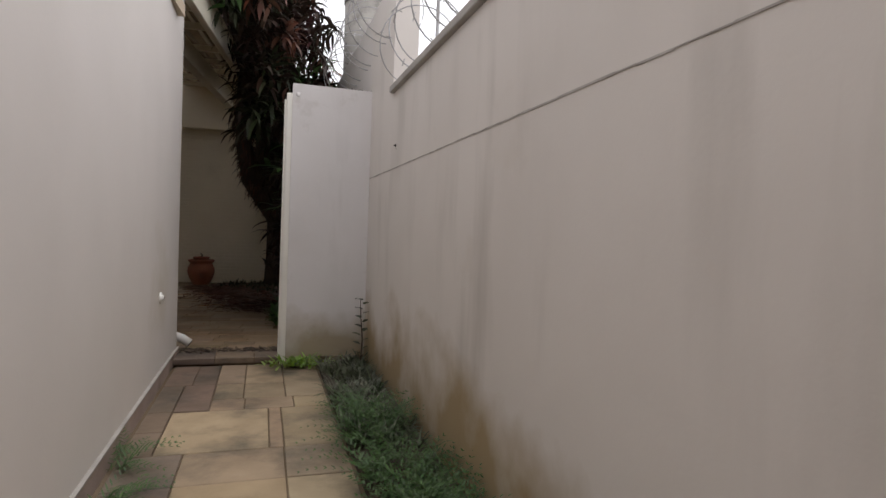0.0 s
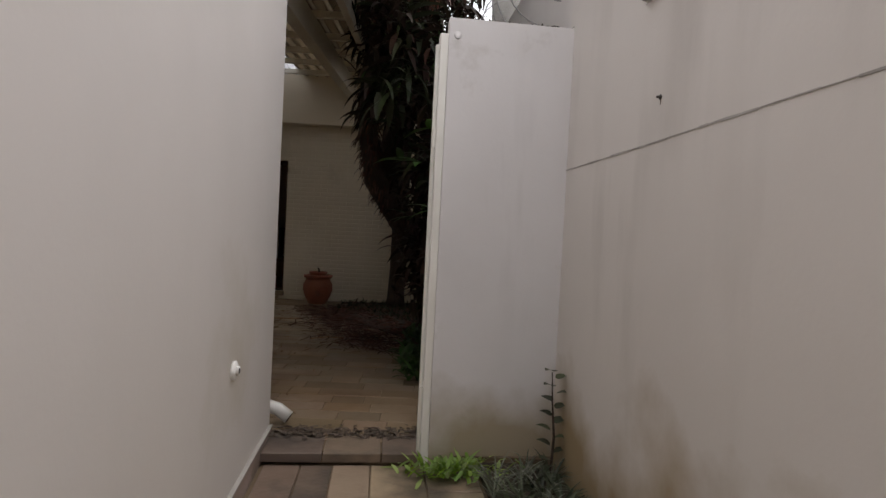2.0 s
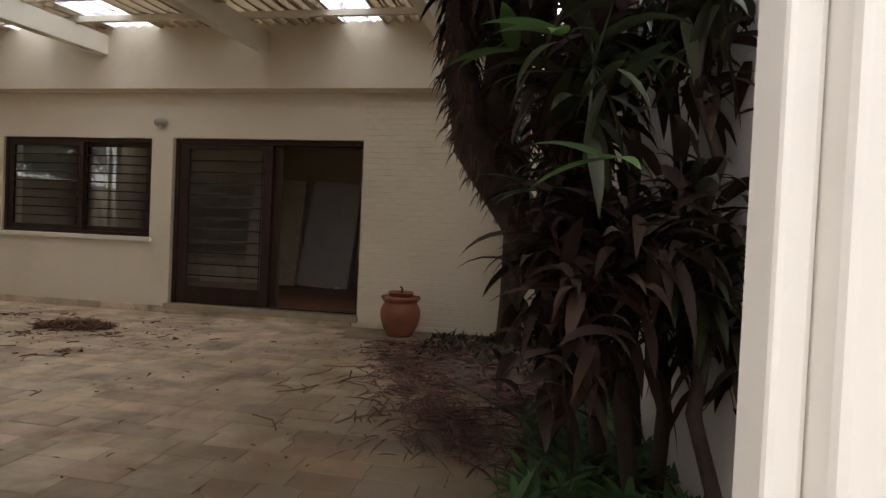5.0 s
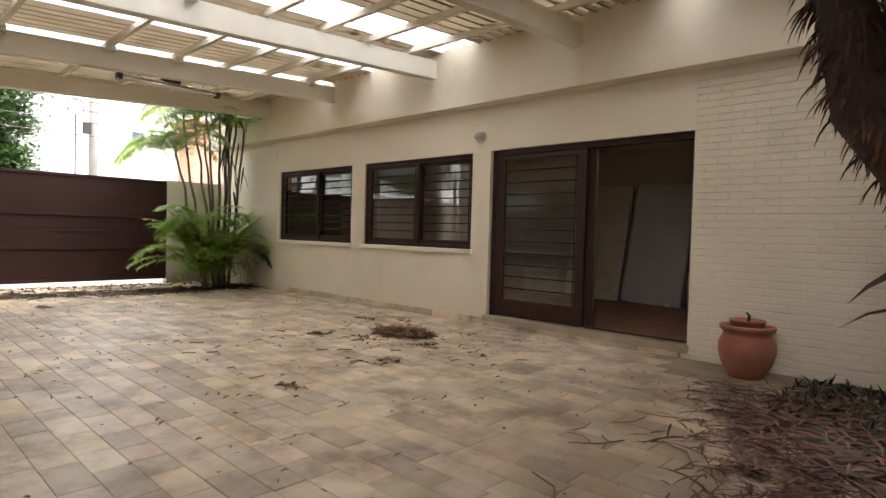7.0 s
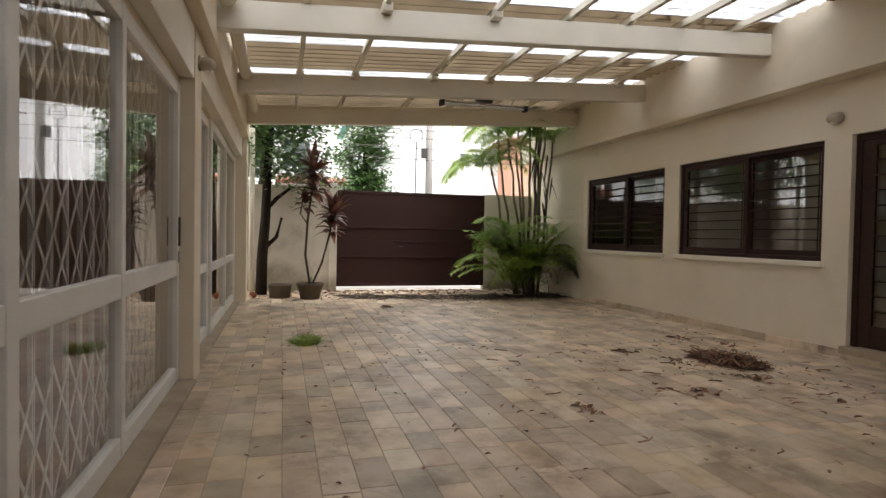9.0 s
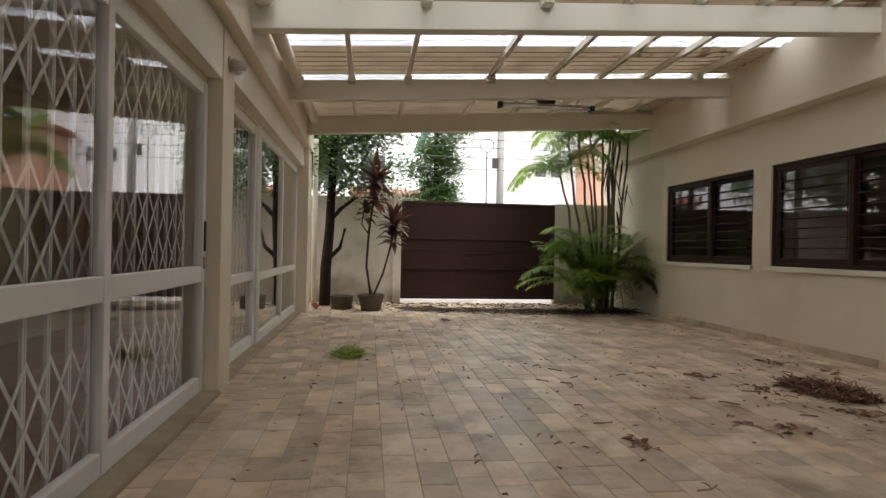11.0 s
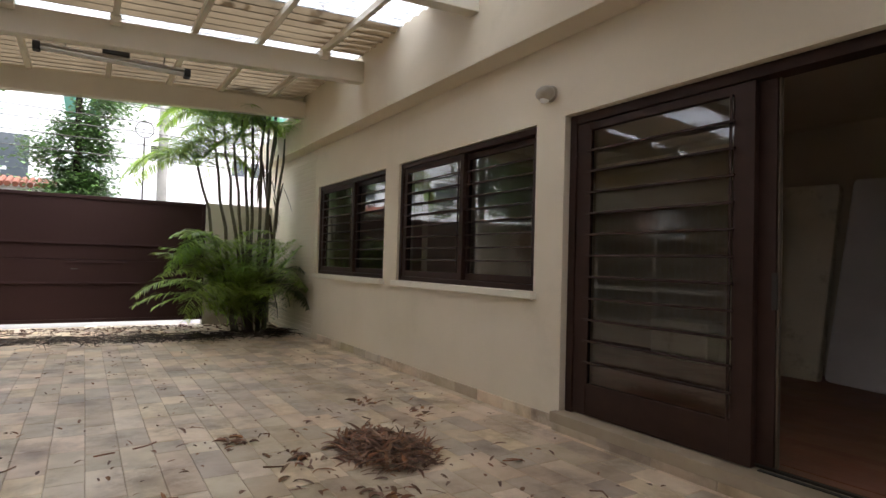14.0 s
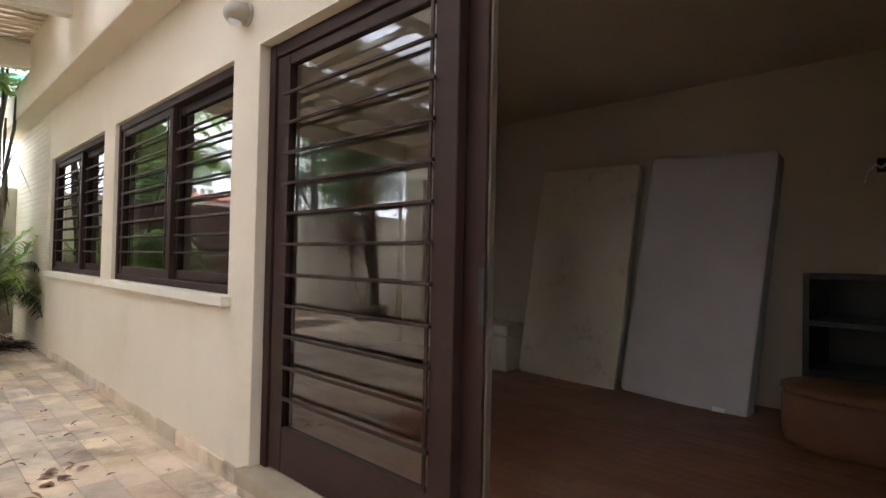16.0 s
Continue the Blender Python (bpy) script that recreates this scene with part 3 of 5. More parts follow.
def sash(parent, x0, x1, z0, z1, y, bars, stile=0.07, bottom=0.07, bar_gap=None, name="sash"):
    s = part(name, boxes((x0, y - 0.025, z0, x0 + stile, y + 0.025, z1), (x1 - stile, y - 0.025, z0, x1, y + 0.025, z1), (x0 + stile - 0.003, y - 0.022, z0, x1 - stile + 0.003, y + 0.022, z0 + bottom),
                         (x0 + stile - 0.003, y - 0.022, z1 - 0.06, x1 - stile + 0.003, y + 0.022, z1), bevel=0.006), M_DARKWOOD, parent)
    glass_sheet(s, x0 + stile - 0.01, x1 - stile + 0.01, z0 + bottom - 0.01, z1 - 0.05, y, -1)
    lo, hi = z0 + bottom, z1 - 0.06
    for k in range(bars):
        z = lo + (hi - lo) * (k + 1) / (bars + 1)
        part("bar", boxes((x0 + stile - 0.02, y - 0.05, z - 0.008, x1 - stile + 0.02, y - 0.032, z + 0.008), bevel=0.003), M_DARKWOOD, s)
    for x in (x0 + stile + 0.012, x1 - stile - 0.012):
        part("guide", boxes((x - 0.008, y - 0.034, lo, x + 0.008, y - 0.026, hi)), M_DARKWOOD, s)
    return s


def louvre_window(name, x0, x1, z0, z1, label, wide):
    w = tagged(holder(name, pose((x0 + x1) / 2, WALL_Y, z0), label, "window"), kind="structure")
    a, b, h = -(x1 - x0) / 2, (x1 - x0) / 2, z1 - z0
    part("window_frame", boxes((a + 0.001, 0.03, 0, a + 0.055, 0.16, h), (b - 0.055, 0.03, 0, b - 0.001, 0.16, h), (a + 0.05, 0.035, h - 0.06, b - 0.05, 0.155, h - 0.001), (a + 0.05, 0.035, 0.0, b - 0.05, 0.155, 0.05), bevel=0.006), M_DARKWOOD, w)
    sash(w, a + 0.055, wide, 0.05, h - 0.06, 0.075, 8)
    sash(w, wide - 0.06, b - 0.055, 0.05, h - 0.06, 0.13, 8)
    part("window_sill", boxes((a - 0.04, -0.06, -0.065, b + 0.04, 0.16, -0.002), bevel=0.008), M_TRIM, w, "cream-painted stone sill")
    return w


louvre_window("window_1", *WIN_A, "dark wooden sliding window with horizontal bars", 0.12)
louvre_window("window_2", *WIN_B, "dark wooden sliding window with horizontal bars", 0.08)

door = tagged(holder("door_1", pose(DOOR[0], WALL_Y, DOOR[2]), "dark wooden sliding door with barred glass, half open", "door"), kind="structure")
dw, dh = DOOR[1] - DOOR[0], DOOR[3] - DOOR[2]
part("door_frame", boxes((0.001, 0.06, 0, 0.07, 0.2, dh), (dw - 0.03, 0.06, 0, dw - 0.001, 0.2, dh), (0.06, 0.065, dh - 0.075, dw - 0.02, 0.195, dh - 0.001), bevel=0.006), M_DARKWOOD, door)
sash(door, 0.07, 1.47, 0.012, dh - 0.08, 0.10, 11, stile=0.13, bottom=0.24, name="leaf")
part("leaf", boxes((1.44, 0.135, 0.03, 1.565, 0.185, dh - 0.08), bevel=0.006), M_DARKWOOD, door)
part("edge_strip", boxes((1.567, 0.145, 0.03, 1.579, 0.175, dh - 0.08), bevel=0.003), M_OLDPOT, door, "worn pale edge of the inner leaf")
part("handle", boxes((1.55, 0.118, 0.92, 1.58, 0.136, 1.13), bevel=0.004), M_IRON, door, "dark recessed pull")
part("door_sill", boxes((-0.03, -0.07, -0.075, dw + 0.02, 0.22, 0.005), bevel=0.006), M_SILL, door, "worn stone threshold")
part("track", boxes((1.5, 0.09, 0.0, dw - 0.06, 0.12, 0.012), (0.06, 0.15, 0.0, dw - 0.06, 0.18, 0.02)), M_IRON, door)


def bulkhead_lamp(m, label):
    w = holder("wall_lamp", m @ Matrix.Diagonal((0.78, 0.78, 0.78, 1)), label, "wall lamp")
    part("backplate", lathe(bmesh.new(), [(0.0, 0.0), (0.085, 0.0), (0.085, 0.02), (0.06, 0.028), (0.0, 0.028)], 20, pose(0, 0, 0, 90)), M_FIXTURE, w, smooth=True)
    bm = bmesh.new()
    bmesh.ops.create_uvsphere(bm, u_segments=20, v_segments=12, radius=0.1, matrix=Matrix.Translation((0, -0.09, -0.01)) @ Matrix.Diagonal((1.15, 0.9, 0.8, 1)))
    part("shade", bm, M_FIXTURE, w, "weathered grey shade", smooth=True)
    part("bulb", lathe(bmesh.new(), [(0.0, -0.12), (0.045, -0.10), (0.05, -0.06), (0.03, -0.02), (0.0, -0.02)], 14, pose(0, -0.1, 0)), M_PVC, w, smooth=True)
    return w


bulkhead_lamp(pose(-5.82, WALL_Y, 2.68), "weathered grey dome wall lamp beside the door")
bulkhead_lamp(pose(-6.23, FACADE_Y + 0.13, 2.74, 0, 0, 180), "weathered grey dome wall lamp on the facade pillar")

# ---- glass front of the south house ----
structure("pillar_middle", boxes((-6.42, FACADE_Y + 0.002, -0.02, -6.05, FACADE_Y + 0.13, 3.0), bevel=0.006), M_WALL, "cream facade pillar between the glass doors", "pillar")
structure("pillar_end", boxes((-12.36, FACADE_Y - 0.2, -0.02, -11.82, FACADE_Y + 0.21, 3.0), bevel=0.006), M_WALL, "cream pillar at the end of the facade", "pillar")
structure("trim_facade", boxes((-11.81, FACADE_Y + 0.002, 2.66, -6.425, FACADE_Y + 0.12, 3.0), (-6.045, FACADE_Y + 0.002, 2.56, -1.4, FACADE_Y + 0.12, 3.0), bevel=0.006), M_TRIM, "cream lintel above the glass doors", "trim")
structure("sill_facade", boxes((-11.81, FACADE_Y - 0.15, -0.03, -6.425, FACADE_Y + 0.11, 0.035), (-6.045, FACADE_Y - 0.15, -0.03, -1.6, FACADE_Y + 0.15, 0.035), bevel=0.006), M_SILL, "stone ledge under the glass doors", "sill")


def lattice_grille(x0, x1, z0, z1, y, pitch=0.178):
    """A folding scissor gate: paired uprights with crossed straps between them."""
    g = holder("scissor_gate", pose(x0, y, z0), "white folding scissor gate behind the glass", "security gate", "scissor gates")
    n = int((x1 - x0) / pitch)
    h = z1 - z0
    for k in range(n + 1):
        x = (x1 - x0) * k / n
        part("upright", boxes((x - 0.015, -0.008, 0, x - 0.003, 0.008, h), (x + 0.003, -0.008, 0, x + 0.015, 0.008, h)), M_WHITE, g)
    for k in range(n):
        xa, xb = (x1 - x0) * k / n, (x1 - x0) * (k + 1) / n
        bm = bmesh.new()
        for low in (0.1, 0.38, 0.96, 1.24, 1.79, 2.07):
            if low + 0.29 > h:
                continue
            lean_angle = math.degrees(math.atan2(xb - xa, 0.28))
            length = math.hypot(xb - xa, 0.28)
            for off, turn in ((0.0115, lean_angle), (0.0155, -lean_angle)):
                box(bm, -0.010, -0.0018, -length / 2, 0.010, 0.0018, length / 2, m=pose((xa + xb) / 2, off, low + 0.14, 0, turn, 0))
        tagged(part("straps", bm, M_WHITE, g), kind="stuff")
    return g


def glass_door(x0, x1, z0, z1, mullions, rails, label, y=FACADE_Y - 0.02):
    """A white metal frame from x0 (west) to x1 with upright mullions (x, width) and rails (z, height), and panes."""
    d = holder("glass_door", pose(x0, y, z0), label, "glass door")
    w, h = x1 - x0, z1 - z0
    posts = [(0.04, 0.08)] + sorted((x - x0, t) for x, t in mullions) + [(w - 0.04, 0.08)]
    for x, t in posts:
        part("stile", boxes((x - t / 2, -0.03, 0, x + t / 2, 0.035, h), bevel=0.006), M_WHITE, d)
    for a, b in zip(posts, posts[1:]):
        xa, xb = a[0] + a[1] / 2, b[0] - b[1] / 2
        zs = [(0.06, 0.12)] + [(z - z0, t) for z, t in rails] + [(h - 0.05, 0.1)]
        for z, t in zs:
            part("rail", boxes((xa - 0.002, -0.026, z - t / 2, xb + 0.002, 0.03, z + t / 2), bevel=0.006), M_WHITE, d)
        for p, q in zip(zs, zs[1:]):
            glass_sheet(d, xa - 0.004, xb + 0.004, p[0] + p[1] / 2 - 0.004, q[0] - q[1] / 2 + 0.004, 0.0, 1, M_FACADE_GLASS)
    return d


south_door = glass_door(-6.03, -1.76, 0.04, 2.5, [(-4.32, 0.07), (-3.0, 0.09)], [(0.98, 0.13)], "white-framed sliding glass door with a middle rail")
part("lock", boxes((0.025, 0.035, 1.12, 0.055, 0.05, 1.36), bevel=0.004), M_IRON, south_door, "dark metal pull")
part("lock_plate", boxes((0.02, 0.035, 0.98, 0.06, 0.046, 1.08), bevel=0.004), M_STEEL, south_door, "steel lock plate")
glass_door(-8.2, -6.44, 0.04, 2.62, [], [(0.86, 0.1)], "white-framed sliding glass door leaf", FACADE_Y - 0.05)
glass_door(-11.79, -8.2, 0.04, 2.64, [(-8.3, 0.13), (-10.12, 0.07)], [(0.84, 0.1)], "white-framed fixed glass panels beside the door")
lattice_grille(-5.85, -1.8, 0.04, 2.5, FACADE_Y - 0.105)
lattice_grille(-11.7, -6.5, 0.04, 2.6, FACADE_Y - 0.125)

pipe = holder("downpipe", pose(-12.5, FACADE_Y + 0.27, 0), "cream-painted downpipe beside the end pillar", "downpipe")
part("pipe", tube(bmesh.new(), [(0, 0, 0.02), (0, 0, 3.3)], 0.05, 14), M_TRIM, pipe, smooth=True)
part("shoe", tube(bmesh.new(), [(0, 0, 0.16), (0.0, 0.0, 0.1), (0.03, 0.09, 0.04)], 0.056, 12), M_TERRACOTTA, pipe, smooth=True)
for z in (0.6, 1.7, 2.8):
    part("bracket", tube(bmesh.new(), [(0, 0, z), (0, 0, z + 0.03)], 0.056, 14), M_TRIM, pipe)

# ---- street gate ----
gate = holder("street_gate", pose(GATE_X - 0.06, 6.6, 0.09), "dark brown sheet-metal sliding gate, closed", "gate")
GW, GH = 3.55, 2.19
for k, (a, b) in enumerate(((0.0, 0.64), (0.645, 1.05), (1.055, 1.32), (1.325, GH - 0.03))):
    part("panel", boxes((-0.02, 0.03, a + 0.03, 0.012 + 0.004 * (k % 2), GW - 0.03, b + 0.025), bevel=0.004), M_GATE, gate)
part("backing", boxes((-0.03, 0.02, 0.03, -0.022, GW - 0.02, GH - 0.02)), M_GATE, gate)
part("gate_frame", boxes((-0.035, 0, 0, 0.035, 0.06, GH), (-0.035, GW - 0.06, 0, 0.035, GW, GH), (-0.033, 0.05, 0, 0.033, GW - 0.05, 0.06), (-0.033, 0.05, GH - 0.06, 0.033, GW - 0.05, GH), bevel=0.005), M_GATE, gate)
for z in (0.66, 1.34):
    part("rib", boxes((0.012, 0.05, z, 0.032, GW - 0.05, z + 0.03), bevel=0.003), M_GATE, gate)
part("rib", boxes((0.012, 1.35, 1.02, 0.03, 2.25, 1.045), bevel=0.003), M_GATE, gate)
part("handle", tube(bmesh.new(), [(0.03, 1.45, 0.92), (0.07, 1.45, 0.92), (0.07, 1.52, 0.92), (0.03, 1.52, 0.92)], 0.01, 8), M_IRON, gate)
structure("gate_pier", boxes((GATE_X - 0.22, 6.42, -0.15, GATE_X + 0.06, 6.6, 2.42), bevel=0.01), M_WEST, "narrow cream pier beside the gate", "pillar")

# ---- plants ----
class Foliage:
    """Collects blades as plain vertex and face lists."""

    def __init__(self):
        self.v, self.f = [], []

    def blade(self, base, way, length, width, droop=0.4, cup=0.2, steps=4, widest=0.4, roll=0.0):
        way = Vector(way).normalized()
        side = way.cross(Vector((0, 0, 1)))
        if side.length < 0.05:
            side = Vector((1, 0, 0))
        side.normalize()
        side = Matrix.Rotation(roll, 3, way) @ side
        p, d, n = Vector(base), way.copy(), len(self.v)
        for i in range(steps + 1):
            s = i / steps
            w = width * (math.sin(math.pi * min(1, (s + 0.08) / 1.08) ** (0.7 if widest < 0.5 else 1.2)) * 0.5 + 0.02 * (1 - s))
            up = side.cross(d).normalized()
            self.v += [tuple(p - side * w + up * w * cup), tuple(p), tuple(p + side * w + up * w * cup)]
            p = p + d * (length / steps)
            d = (d + Vector((0, 0, -droop / steps * (0.5 + s)))).normalized()
        for i in range(steps):
            a = n + 3 * i
            self.f += [(a, a + 1, a + 4, a + 3), (a + 1, a + 2, a + 5, a + 4)]

    def strip(self, points, width):
        """A narrow flat ribbon along points."""
        n = len(self.v)
        pts = [Vector(p) for p in points]
        for i, p in enumerate(pts):
            d = pts[min(i + 1, len(pts) - 1)] - pts[max(i - 1, 0)]
            s = d.cross(Vector((0, 0, 1)))
            s = s.normalized() * width if s.length > 1e-4 else Vector((width, 0, 0))
            self.v += [tuple(p - s), tuple(p + s)]
        for i in range(len(pts) - 1):
            a = n + 2 * i
            self.f.append((a, a + 1, a + 3, a + 2))

    def mesh(self, name, material, smooth=True):
        me = bpy.data.meshes.new(name)
        me.from_pydata(self.v, [], self.f)
        me.materials.append(material)
        if smooth:
            me.polygons.foreach_set("use_smooth", [True] * len(me.polygons))
        return me

    def part(self, name, material, parent, label=""):
        ob = new(name, self.mesh(name, material))
        if parent:
            ob.parent = parent
        if label:
            ob["label"] = label
        return ob


def rosette(fol, at, count, length, width, axis=(0, 0, 1), low=-0.5, high=1.2, droop=0.9, rng=random, loose=0.0):
    """A head of long leaves round an axis."""
    for k in range(count):
        a = k * 2.399 + rng.uniform(-0.3, 0.3)
        e = low + (high - low) * (k + 0.5) / count + rng.uniform(-0.15, 0.15)
        way = Vector((math.cos(a) * math.cos(e), math.sin(a) * math.cos(e), math.sin(e))) + 0.25 * Vector(axis)
        base = Vector(at) + Vector((0, 0, (k / count - 0.5) * 0.18))
        if loose:
            base += Vector((rng.gauss(0, loose), rng.gauss(0, loose), rng.gauss(0, loose)))
            fol.strip([Vector(at), base], 0.004)
        fol.blade(base, way, length * rng.uniform(0.7, 1.15), width * rng.uniform(0.7, 1.2), droop * rng.uniform(0.6, 1.4), 0.25, 5, roll=rng.uniform(-0.5, 0.5))


def wobbly(a, b, n, amount, rng=random):
    a, b = Vector(a), Vector(b)
    return [a.lerp(b, i / n) + (Vector((rng.uniform(-1, 1), rng.uniform(-1, 1), rng.uniform(-0.4, 0.4))) * amount if 0 < i < n else Vector()) for i in range(n + 1)]


rng = random.Random(7)

# large ti-plant shrub in the planting bed
shrub = holder("ti_plant_shrub", pose(-0.3, 7.6, 0), "large dark purple ti plant with long drooping leaves and an added shading canopy", "shrub")
O = Vector((-0.3, 7.6, 0))


def canopy_edge(z):
    s = min(1, max(0, (z - 1.0) / 1.15))
    return -0.4 - 0.78 * s * s * (3 - 2 * s)


heads = []
while len(heads) < 135:
    z = rng.uniform(0.75, 4.9)
    y = rng.uniform(5.9, 8.8) if z > 1.5 else rng.uniform(6.2, 7.4)
    lo, hi = canopy_edge(z) + 0.3, -0.3
    low = z < 1.5 + 0.47 * (y - 4.9)
    if low:
        lo, hi = -0.5 + 0.06 * (y - 6.0), -0.12
    x = rng.uniform(lo, hi)
    if (low and rng.random() < 0.4) or (y > 8.2 and z < 2.0) or (low and y < 6.25):
        continue
    heads.append(Vector((x, y, z)))
for k in range(16):
    heads.append(Vector((rng.uniform(-0.72, -0.2), rng.uniform(7.9, 8.35), rng.uniform(1.7, 3.0))))
for k in range(14):
    heads.append(Vector((rng.uniform(-0.05, 0.22), rng.uniform(6.4, 7.3), rng.uniform(0.8, 2.3))))
for k in range(14):
    heads.append(Vector((rng.uniform(-0.25, 0.08), rng.uniform(6.8, 8.0), rng.uniform(2.9, 4.3))))
heads += [Vector(p) for p in ((0.1, 6.5, 1.9), (0.12, 6.6, 1.3), (0.08, 6.4, 2.2), (0.05, 6.7, 0.9))]
# mostly unseen heads, added overhead to shade the paving and the threshold
for k in range(56):
    heads.append(Vector((rng.uniform(-1.25, -0.65), rng.uniform(5.3, 10.6), rng.uniform(3.9, 5.4))))
for k in range(160):
    heads.append(Vector((rng.uniform(-1.25, -0.6), rng.uniform(4.95, 10.8), rng.uniform(3.7, 5.0))))
green = Foliage()
for i, h in enumerate(heads):
    f = Foliage()
    rosette(f, h - O, rng.randint(30, 40), rng.uniform(0.22, 0.33), 0.054, low=-1.25, high=0.7, droop=1.7, rng=rng, loose=0.08)
    f.part("leaf_head", M_LEAF_GREEN if i % 23 == 4 else M_LEAF_DEEP if i % 4 == 1 else (M_LEAF_RED if h.z > 4.5 or (h.z > 3.2 and i % 5 == 1) else M_LEAF_MAROON if i % 7 == 3 else M_LEAF_DARK), shrub)
for at in ((-0.62, 6.35, 1.95), (-0.5, 6.6, 1.45), (-0.7, 6.5, 2.3), (-0.25, 6.5, 1.05), (-0.85, 7.3, 2.6), (-0.45, 6.05, 1.9), (-0.3, 6.0, 1.5), (-0.38, 6.1, 2.2)):
    for k in range(3):
        a = rng.uniform(2.0, 5.0)
        green.blade(Vector(at) - O, (math.cos(a), math.sin(a) * 0.6, rng.uniform(-0.2, 0.5)), rng.uniform(0.2, 0.32), 0.07, 0.8, 0.2, 6)
green.part("green_leaves", M_LEAF_GREEN, shrub, "fresh green leaves")
for k, (bx, by, tx, ty, tz, r) in enumerate(((0.0, 6.9, -0.2, 7.1, 3.4, 0.045), (-0.12, 7.3, -0.5, 7.5, 3.9, 0.05), (0.12, 7.1, 0.15, 7.2, 3.0, 0.04), (0.1, 7.6, -0.1, 8.0, 4.2, 0.05),
                                             (0.18, 6.6, 0.1, 6.5, 2.2, 0.035), (-0.05, 8.1, -0.3, 8.4, 4.0, 0.045))):
    pts = wobbly((bx, by, -0.02), (tx, ty, tz), 7, 0.06, rng)
    part("stem", tube(bmesh.new(), [p - O for p in pts], [r * (1 - 0.5 * i / 7) for i in range(8)], 9), M_BARK, shrub, smooth=True)

# leaning tree clad in dead leaves
lean = holder("leaning_tree", pose(-0.2, 8.8, 0), "leaning dark tree trunk clad in hanging dead leaves", "tree")
O = Vector((-0.2, 8.8, 0))
trunk_line = [Vector(p) for p in ((-0.12, 8.8, -0.03), (-0.17, 8.75, 0.35), (-0.34, 8.7, 0.9), (-0.68, 8.6, 1.45), (-1.02, 8.45, 1.95), (-1.15, 8.4, 2.5), (-1.17, 8.4, 3.2), (-1.1, 8.4, 4.3))]
part("trunk", tube(bmesh.new(), [p - O for p in trunk_line], [0.33, 0.225, 0.185, 0.175, 0.165, 0.12, 0.105, 0.09], 16), M_BARK, lean, smooth=True)
part("limb", tube(bmesh.new(), [Vector(p) - O for p in ((-0.9, 8.5, 1.8), (-0.86, 8.5, 2.3), (-0.82, 8.45, 2.9), (-0.75, 8.4, 4.2))], [0.15, 0.14, 0.12, 0.08], 12), M_BARK, lean, smooth=True)
dead, crown = Foliage(), Foliage()
for k in range(760):
    i = rng.randint(3, 6)
    p = trunk_line[i].lerp(trunk_line[i + 1], rng.random())
    a = rng.uniform(0, 6.28)
    out = Vector((math.cos(a), math.sin(a), rng.uniform(-1.6, -0.3)))
    dead.blade(p - O + Vector((math.cos(a), math.sin(a), 0)) * 0.1, out, rng.uniform(0.08, 0.24), 0.026, 2.2, 0.5, 4)
for k in range(30):
    at = Vector((rng.uniform(-1.3, -0.5), rng.uniform(7.8, 9.3), rng.uniform(3.0, 4.9)))
    rosette(crown, at - O, 28, 0.34, 0.07, low=-1.2, high=0.8, droop=1.6, rng=rng, loose=0.12)
dead.part("dead_leaves", M_DEAD_DARK, lean, "brown dead leaves hanging from the trunk")
crown.part("crown", M_LEAF_DARK, lean)
roots = bmesh.new()
for k in range(9):
    a = k * 0.7
    tube(roots, [(0.08 + 0.12 * math.cos(a), 0.12 * math.sin(a), 0.3), (0.08 + 0.25 * math.cos(a), 0.25 * math.sin(a), 0.1), (0.08 + 0.4 * math.cos(a), 0.4 * math.sin(a), -0.03)], [0.06, 0.045, 0.025], 7)
part("roots", roots, M_BARK, lean, smooth=True)

palm_trunk = holder("palm_trunk", pose(-0.83, 10.95, 0), "straight grey-brown trunk close to the brick wall", "tree")
part("trunk", tube(bmesh.new(), [(0, 0, -0.03), (0, 0, 0.15), (0.01, 0, 0.6), (0.02, 0, 2.2), (0.05, -0.05, 4.2)], [0.19, 0.15, 0.135, 0.13, 0.12], 18), M_BARK, palm_trunk, smooth=True)
top = Foliage()
for k in range(16):
    rosette(top, (rng.uniform(-0.4, 0.25), rng.uniform(-0.6, 0.1), rng.uniform(4.0, 5.0)), 20, 0.5, 0.05, low=-0.8, high=1.0, droop=1.0, rng=rng)
top.part("crown", M_LEAF_DARK, palm_trunk)

# bed under the shrubs
bed = bmesh.new()
edge = [(-0.1, 5.75), (-0.3, 6.1), (-0.44, 6.9), (-0.4, 7.6), (-0.62, 8.2), (-0.95, 8.7), (-1.3, 9.1), (-1.62, 9.6), (-1.72, 10.2), (-1.66, 10.8), (-1.5, 11.36)]
outline = [bed.verts.new((x, y, 0.014)) for x, y in edge] + [bed.verts.new((0.3, 11.36, 0.014)), bed.verts.new((0.3, 5.75, 0.014))]
ring = bmesh.ops.extrude_face_region(bed, geom=[bed.faces.new(outline)])
bmesh.ops.translate(bed, verts=[v for v in ring["geom"] if isinstance(v, bmesh.types.BMVert)], vec=(0, 0, -0.09))
bmesh.ops.recalc_face_normals(bed, faces=bed.faces[:])
structure("planting_bed", bed, M_SOIL, "dark soil bed under the shrubs", "soil")
low_green = Foliage()
for k in range(520):
    x, y = rng.uniform(-1.75, 0.3), rng.uniform(9.3, 11.2)
    if x < -1.0 and y < 9.9:
        continue
    for j in range(3):
        a = rng.uniform(0, 6.28)
        low_green.blade((x, y, 0.01), (math.cos(a), math.sin(a), rng.uniform(0.4, 1.4)), rng.uniform(0.07, 0.17), 0.02, 0.9, 0.2, 3)
